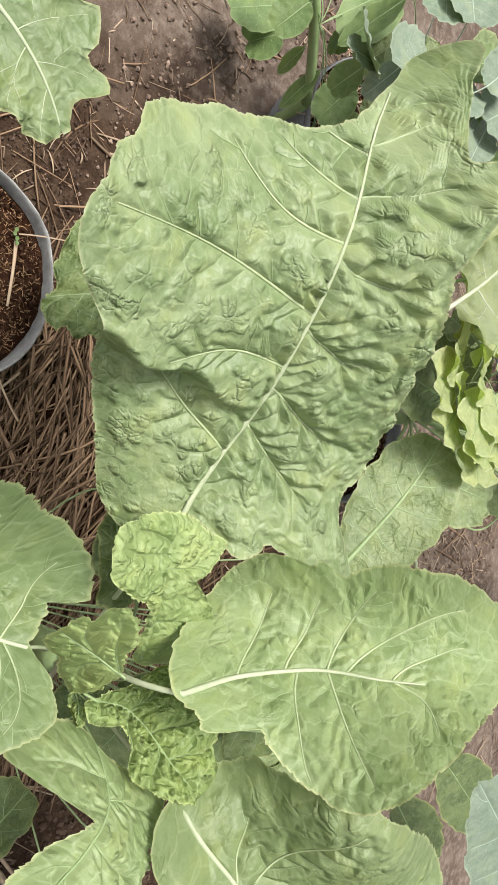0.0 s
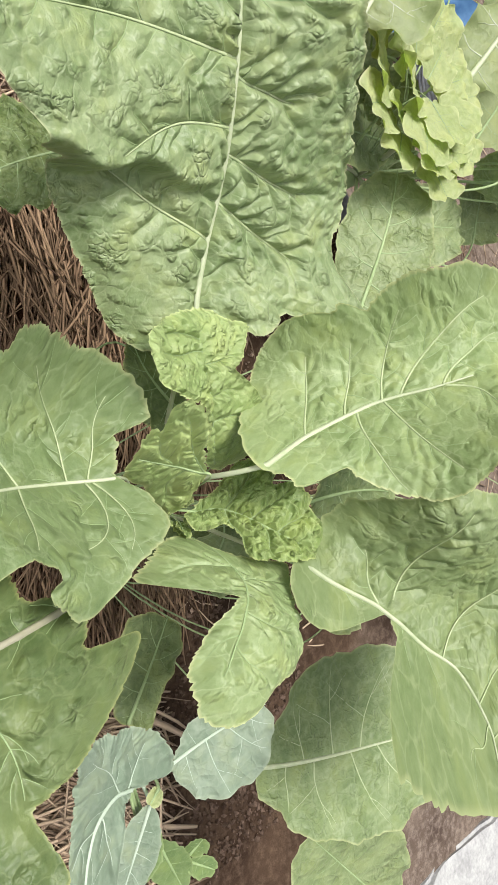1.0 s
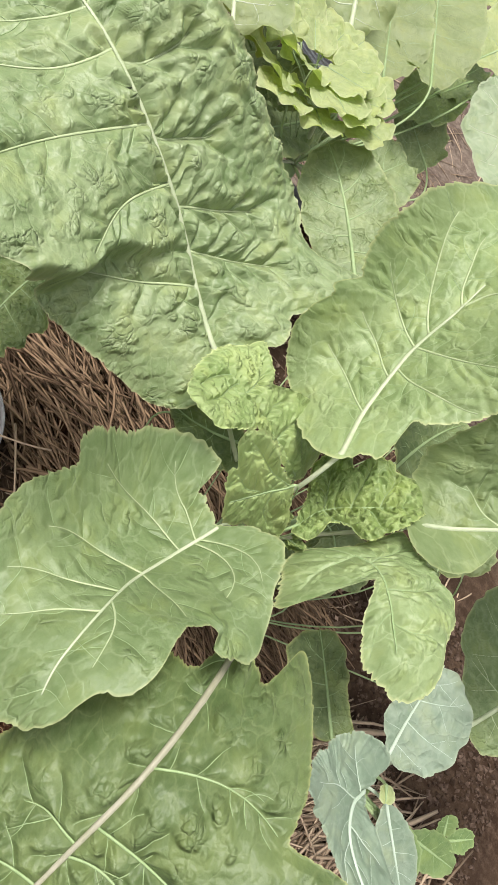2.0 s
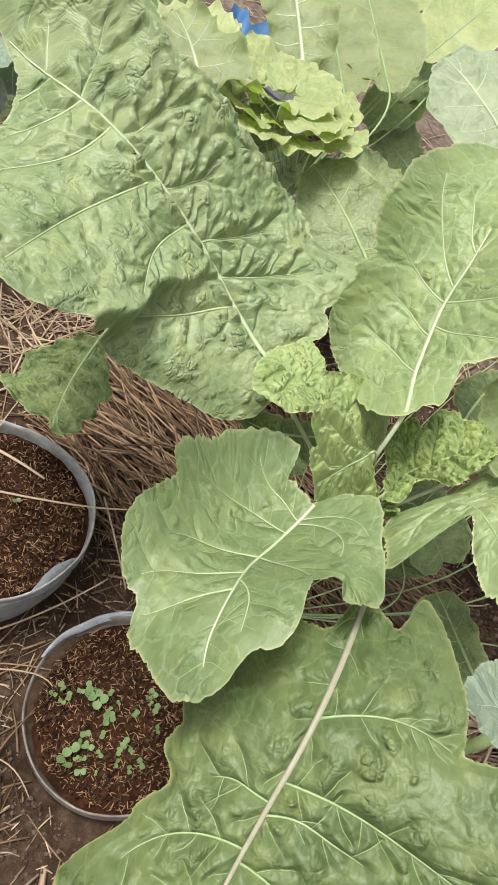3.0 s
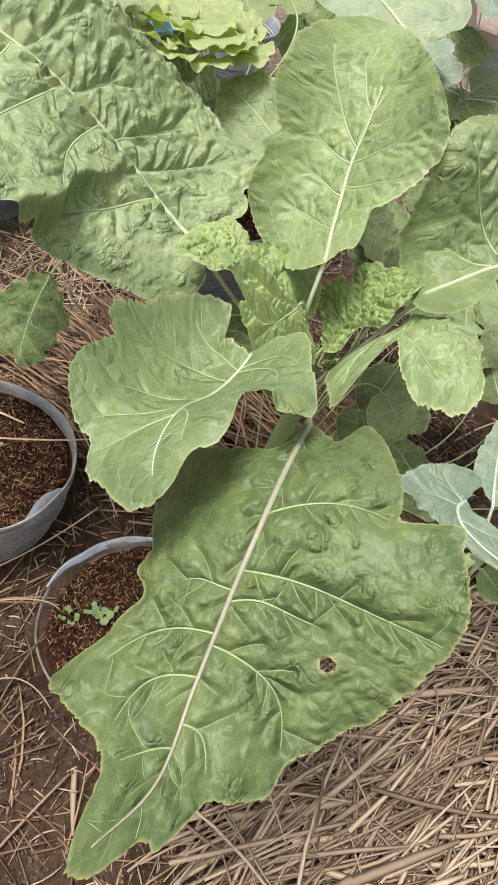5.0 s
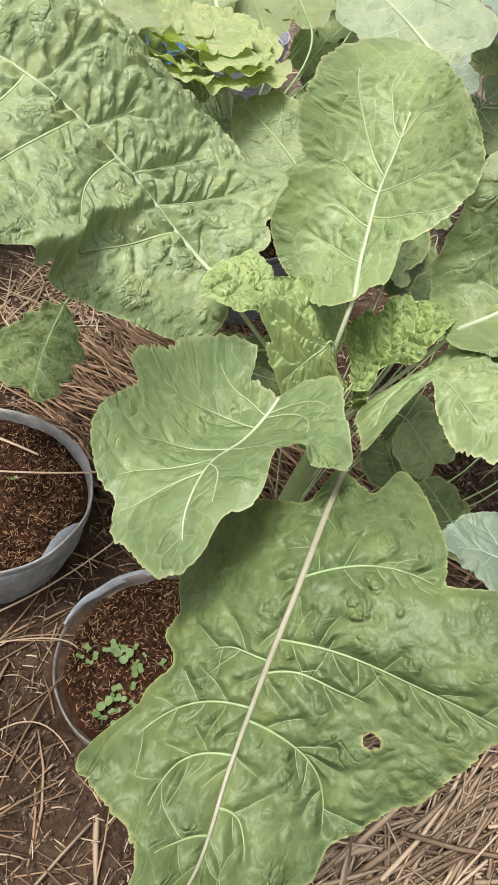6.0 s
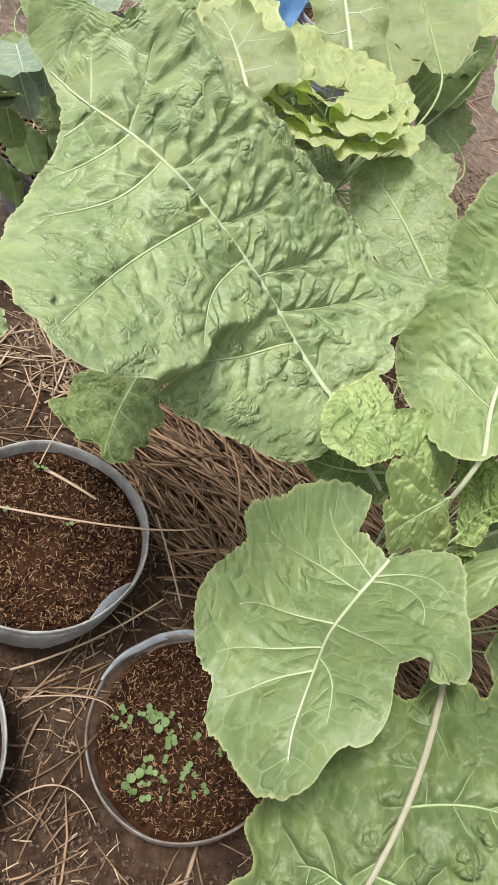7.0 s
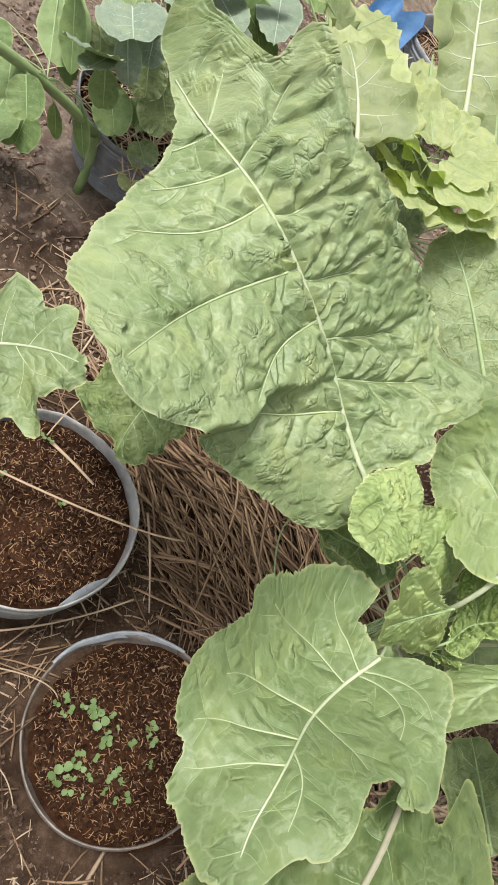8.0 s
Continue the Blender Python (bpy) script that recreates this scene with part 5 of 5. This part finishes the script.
cabbage = thing("cabbage_plant", (0.05, 1.40, 0.0), "cabbage plant with large pale blue-green leaves", "vegetable plant")
sv, sf = [], []
tube(sv, sf, bezier([(0.05, 1.45, 0.0), (0.05, 1.42, 0.2), (0.03, 1.40, 0.36)], 8), [0.012] * 9, 10)
grown(link("stem", sv, sf, STEM, cabbage))
CABBAGE_ROWS = [
    (LEAF_SHADE, (0.038, 1.390, 0.360), (0.154, 1.335, 0.320), .14),
    (LEAF_SHADE, (-0.010, 1.489, 0.340), (0.036, 1.320, 0.300), .12),
    (LEAF_PALE, (0.002, 1.315, 0.460), (-0.012, 1.424, 0.500), .08),
    (LEAF_SHADE, (0.027, 1.355, 0.300), (0.158, 1.269, 0.280), .13),
    (LEAF_BLUE, (-0.136, 2.045, 0.620), (0.018, 1.169, 0.600), .22),
    (LEAF_BLUE, (-0.108, 1.138, 0.500), (-0.055, 1.233, 0.520), .10),
    (LEAF_BLUE, (-0.084, 1.281, 0.460), (0.002, 1.229, 0.440), .09),
    (LEAF_SHADE, (-0.067, 1.385, 0.500), (0.012, 1.367, 0.480), .08),
    (LEAF_BLUE, (0.090, 1.517, 0.460), (0.042, 1.352, 0.460), .09),
    (LEAF_SHADE, (0.082, 1.466, 0.340), (-0.006, 1.338, 0.340), .13),
    (LEAF_SHADE, (0.097, 1.654, 0.340), (0.019, 1.592, 0.340), .12),
    (LEAF_BLUE, (0.512, 1.193, 0.550), (0.185, 0.647, 0.620), .20),
]
more_leaves(cabbage, CABBAGE_ROWS, (0.03, 1.40, 0.36), 180, quilt=0.0015, ruffle=0.006)

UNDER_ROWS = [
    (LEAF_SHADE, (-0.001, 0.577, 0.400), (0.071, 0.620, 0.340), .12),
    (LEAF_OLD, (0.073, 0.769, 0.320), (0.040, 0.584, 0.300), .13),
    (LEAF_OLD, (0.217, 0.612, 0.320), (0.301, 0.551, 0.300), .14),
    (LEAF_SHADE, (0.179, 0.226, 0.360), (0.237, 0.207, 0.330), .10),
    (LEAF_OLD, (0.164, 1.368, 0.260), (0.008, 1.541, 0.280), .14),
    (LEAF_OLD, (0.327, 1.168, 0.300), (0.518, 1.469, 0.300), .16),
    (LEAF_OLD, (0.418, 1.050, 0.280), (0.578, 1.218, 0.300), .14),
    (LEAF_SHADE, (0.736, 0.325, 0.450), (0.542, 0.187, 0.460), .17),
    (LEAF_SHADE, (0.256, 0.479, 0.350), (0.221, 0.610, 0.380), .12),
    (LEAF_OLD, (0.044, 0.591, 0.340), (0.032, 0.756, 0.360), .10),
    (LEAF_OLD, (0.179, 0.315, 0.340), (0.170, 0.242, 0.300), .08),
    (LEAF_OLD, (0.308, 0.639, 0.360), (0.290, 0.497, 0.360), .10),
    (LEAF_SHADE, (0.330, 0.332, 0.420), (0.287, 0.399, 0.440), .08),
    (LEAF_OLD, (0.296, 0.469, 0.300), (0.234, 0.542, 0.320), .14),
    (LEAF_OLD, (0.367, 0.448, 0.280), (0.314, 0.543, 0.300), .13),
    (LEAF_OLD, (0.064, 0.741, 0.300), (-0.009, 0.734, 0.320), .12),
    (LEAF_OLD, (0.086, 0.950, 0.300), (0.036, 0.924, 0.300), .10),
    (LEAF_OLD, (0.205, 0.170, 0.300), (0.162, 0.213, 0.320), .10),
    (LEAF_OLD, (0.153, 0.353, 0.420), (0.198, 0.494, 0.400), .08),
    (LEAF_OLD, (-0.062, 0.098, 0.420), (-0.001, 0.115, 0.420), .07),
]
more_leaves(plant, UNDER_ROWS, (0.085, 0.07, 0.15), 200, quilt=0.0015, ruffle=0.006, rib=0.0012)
BLUE_ROWS = [
    (LEAF_BLUE, (0.403, -0.001, 0.420), (0.512, -0.039, 0.380), .05),
    (LEAF_TINY, (0.423, -0.000, 0.400), (0.505, -0.012, 0.380), .05),
    (LEAF_TINY, (0.534, 0.077, 0.360), (0.513, 0.087, 0.380), .03),
    (LEAF_TINY, (0.540, 0.074, 0.360), (0.577, 0.112, 0.360), .03),
    (LEAF_TINY, (0.473, 0.023, 0.380), (0.585, 0.073, 0.340), .05),
    (LEAF_LIME, (0.386, 0.007, 0.430), (0.396, -0.007, 0.430), .02),
    (LEAF_TINY, (0.383, 0.015, 0.360), (0.418, 0.014, 0.340), .05),
]
more_leaves(blue_plant, BLUE_ROWS, BLUE_TOP, 220, quilt=0.0008, ruffle=0.004)


# ---- seedlings in the sunk pot ----
def seedling(size, seed):
    ob = thing("seedling", (0, 0, 0), "tiny green seedling sprouting from dark soil", "seedling", "seedlings in the pots")
    rn = random.Random(seed)
    sv, sf = [], []
    tube(sv, sf, [(0, 0, -0.004), (0, 0, size * 0.5), (0.001, 0, size)], [0.0007, 0.0006, 0.0005], 5)
    link("stem", sv, sf, STEM, ob)
    for k in range(rn.choice((2, 3, 4))):
        a = k * 1.7 + rn.uniform(-0.3, 0.3)
        d = Vector((math.cos(a), math.sin(a), 0.25))
        sv, sf = [], []
        c = Vector((0, 0, size))
        s = d.cross(Vector((0, 0, 1))).normalized()
        ring = [c + d * 0.001]
        for j in range(10):
            b = 2 * math.pi * j / 10
            ring.append(c + d * (0.0055 + 0.0043 * math.cos(b)) + s * 0.0040 * math.sin(b) * (1.15 - 0.25 * math.cos(b)) + Vector((0, 0, 0.0008 * math.sin(2 * b))))
        ring.append(c + d * 0.0055 - Vector((0, 0, 0.0008)))
        link("seed_leaf", ring, [(11, 1 + j, 1 + (j + 1) % 10) for j in range(10)], LEAF_TINY, ob)
    return ob


rnd = random.Random(4)
kinds = [seedling(0.010, 1), seedling(0.0125, 2), seedling(0.008, 3)]
spots = [(-0.075, -0.150), (-0.067, -0.160), (-0.06, -0.150), (-0.085, -0.165)]
for cx, cy, count in ((0.000, -0.200, 13), (-0.030, -0.125, 12), (0.055, -0.175, 8), (0.02, -0.10, 6)):
    spots += [(cx + rnd.gauss(0, 0.020), cy + rnd.gauss(0, 0.015)) for _ in range(count)]
for k, (x, y) in enumerate(spots):
    z = 0.030 + (x - 0.022) * math.tan(0.22) + (y + 0.115) * math.tan(0.05)
    m = pose(x, y, z, rnd.gauss(0, 14), rnd.gauss(0, 14), rnd.uniform(0, 360)) @ Matrix.Scale(rnd.choice((0.7, 0.9, 1.1, 1.35)), 4)
    if k < 3:
        kinds[k].matrix_basis = m
    else:
        copy_thing(kinds[k % 3], m)
for x, y in ((-0.39, 0.03), (-0.40, 0.025), (-0.30, -0.02), (-0.385, -0.06), (-0.392, -0.07), (-0.40, -0.085)):
    copy_thing(kinds[1], pose(x, y, 0.110, 0, 0, rnd.uniform(0, 360)))


# ---- single stalks, board and slab ----
def stalk(points, radius, label, mat=STRAW_PALE):
    sv, sf = [], []
    pts = bezier(points, 12)
    tube(sv, sf, pts, [radius * (1 - 0.3 * i / 12) for i in range(13)], 6, 0.5)
    tagged(link("straw_stalk", sv, sf, mat), label, "straw", "loose stalks")


stalk([(-0.46, -0.10, 0.120), (-0.36, -0.06, 0.140), (-0.20, 0.03, 0.142), (-0.15, 0.075, 0.165)], 0.0021, "long dry stalk lying across the pot rim")
stalk([(-0.39, 0.03, 0.112), (-0.35, 0.035, 0.118), (-0.30, 0.04, 0.116)], 0.0030, "short pale stalk lying on the potting soil")
stalk([(-0.40, 0.03, 0.115), (-0.41, 0.06, 0.13), (-0.42, 0.12, 0.14)], 0.0012, "thin dry stalk leaning over the pot rim")
stalk([(-0.22, 0.09, 0.10), (-0.17, 0.05, 0.11), (-0.10, 0.01, 0.06)], 0.0020, "thin dry stalk leaning over the sunk pot")
stalk([(-0.24, -0.20, 0.02), (-0.17, -0.12, 0.05), (-0.13, 0.0, 0.07)], 0.0018, "dry stalk lying on the soil between pots")
stalk([(-0.20, -0.22, 0.03), (-0.12, -0.15, 0.04), (-0.09, -0.16, 0.03)], 0.0013, "dry stalk lying on the soil between pots")
stalk([(-0.13, -0.33, 0.01), (-0.10, -0.24, 0.025), (-0.02, -0.28, 0.01)], 0.0013, "dry stalk lying on the soil between pots")
stalk([(0.40, -0.02, 0.03), (0.47, 0.02, 0.05), (0.56, 0.09, 0.03)], 0.007, "thick pale dry stalk on dark soil")


def beam():
    bm = bmesh.new()
    bmesh.ops.create_cube(bm, size=1)
    bmesh.ops.scale(bm, vec=(0.26, 3.4, 0.10), verts=bm.verts)
    bmesh.ops.subdivide_edges(bm, edges=bm.edges, cuts=6, use_grid_fill=True)
    for v in bm.verts:
        v.co += 0.02 * noise.noise_vector(v.co * 2.5) + Vector((0.008 * noise.noise((v.co.x * 60, v.co.y, 0)), 0, 0))
    bmesh.ops.bevel(bm, geom=[e for e in bm.edges if e.calc_face_angle(0) > 1.2], offset=0.008, segments=1, affect="EDGES")
    me = bpy.data.meshes.new("wooden_beam")
    bm.to_mesh(me)
    me.materials.append(WOOD)
    ob = new("wooden_beam", me)
    ob.matrix_world = pose(-0.38, 4.70, 0.05, 0, 0, 12.5)
    tagged(ob, "weathered grey wooden beam lying on the soil", "beam")


def slab():
    bm = bmesh.new()
    bmesh.ops.create_cube(bm, size=1)
    bmesh.ops.scale(bm, vec=(2.0, 3.0, 0.12), verts=bm.verts)
    bmesh.ops.bevel(bm, geom=bm.edges[:], offset=0.01, segments=2, affect="EDGES")
    bmesh.ops.subdivide_edges(bm, edges=[e for e in bm.edges if e.calc_length() > 0.5], cuts=60, use_grid_fill=True)
    for v in bm.verts:
        v.co += 0.02 * noise.noise_vector(v.co * 4) + 0.008 * noise.noise_vector(v.co * 17)
    me = bpy.data.meshes.new("concrete_slab")
    bm.to_mesh(me)
    me.materials.append(CONCRETE)
    ob = new("concrete_slab", me)
    ob.matrix_world = pose(2.42, 1.6, -0.045, 0, 0, -6)
    tagged(ob, "rough pale grey concrete slab beside the bed", "slab")


def film_sheet():
    verts, faces = [], []
    for j in range(14):
        for i in range(10):
            u, v = i / 9, j / 13
            verts.append((-0.97 + 0.14 * u, 1.44 + 0.02 * math.sin(9 * u) + 0.12 * v, 0.02 + 0.22 * v + 0.012 * math.sin(14 * u + 3 * v) + 0.01 * noise.noise((u * 5, v * 5, 0))))
    faces = [(j * 10 + i, j * 10 + i + 1, j * 10 + i + 11, j * 10 + i + 10) for j in range(13) for i in range(9)]
    tagged(link("plastic_film", verts, faces, BLUE_BAG), "crumpled blue plastic film leaning on a pot", "plastic film")


beam()
slab()
film_sheet()
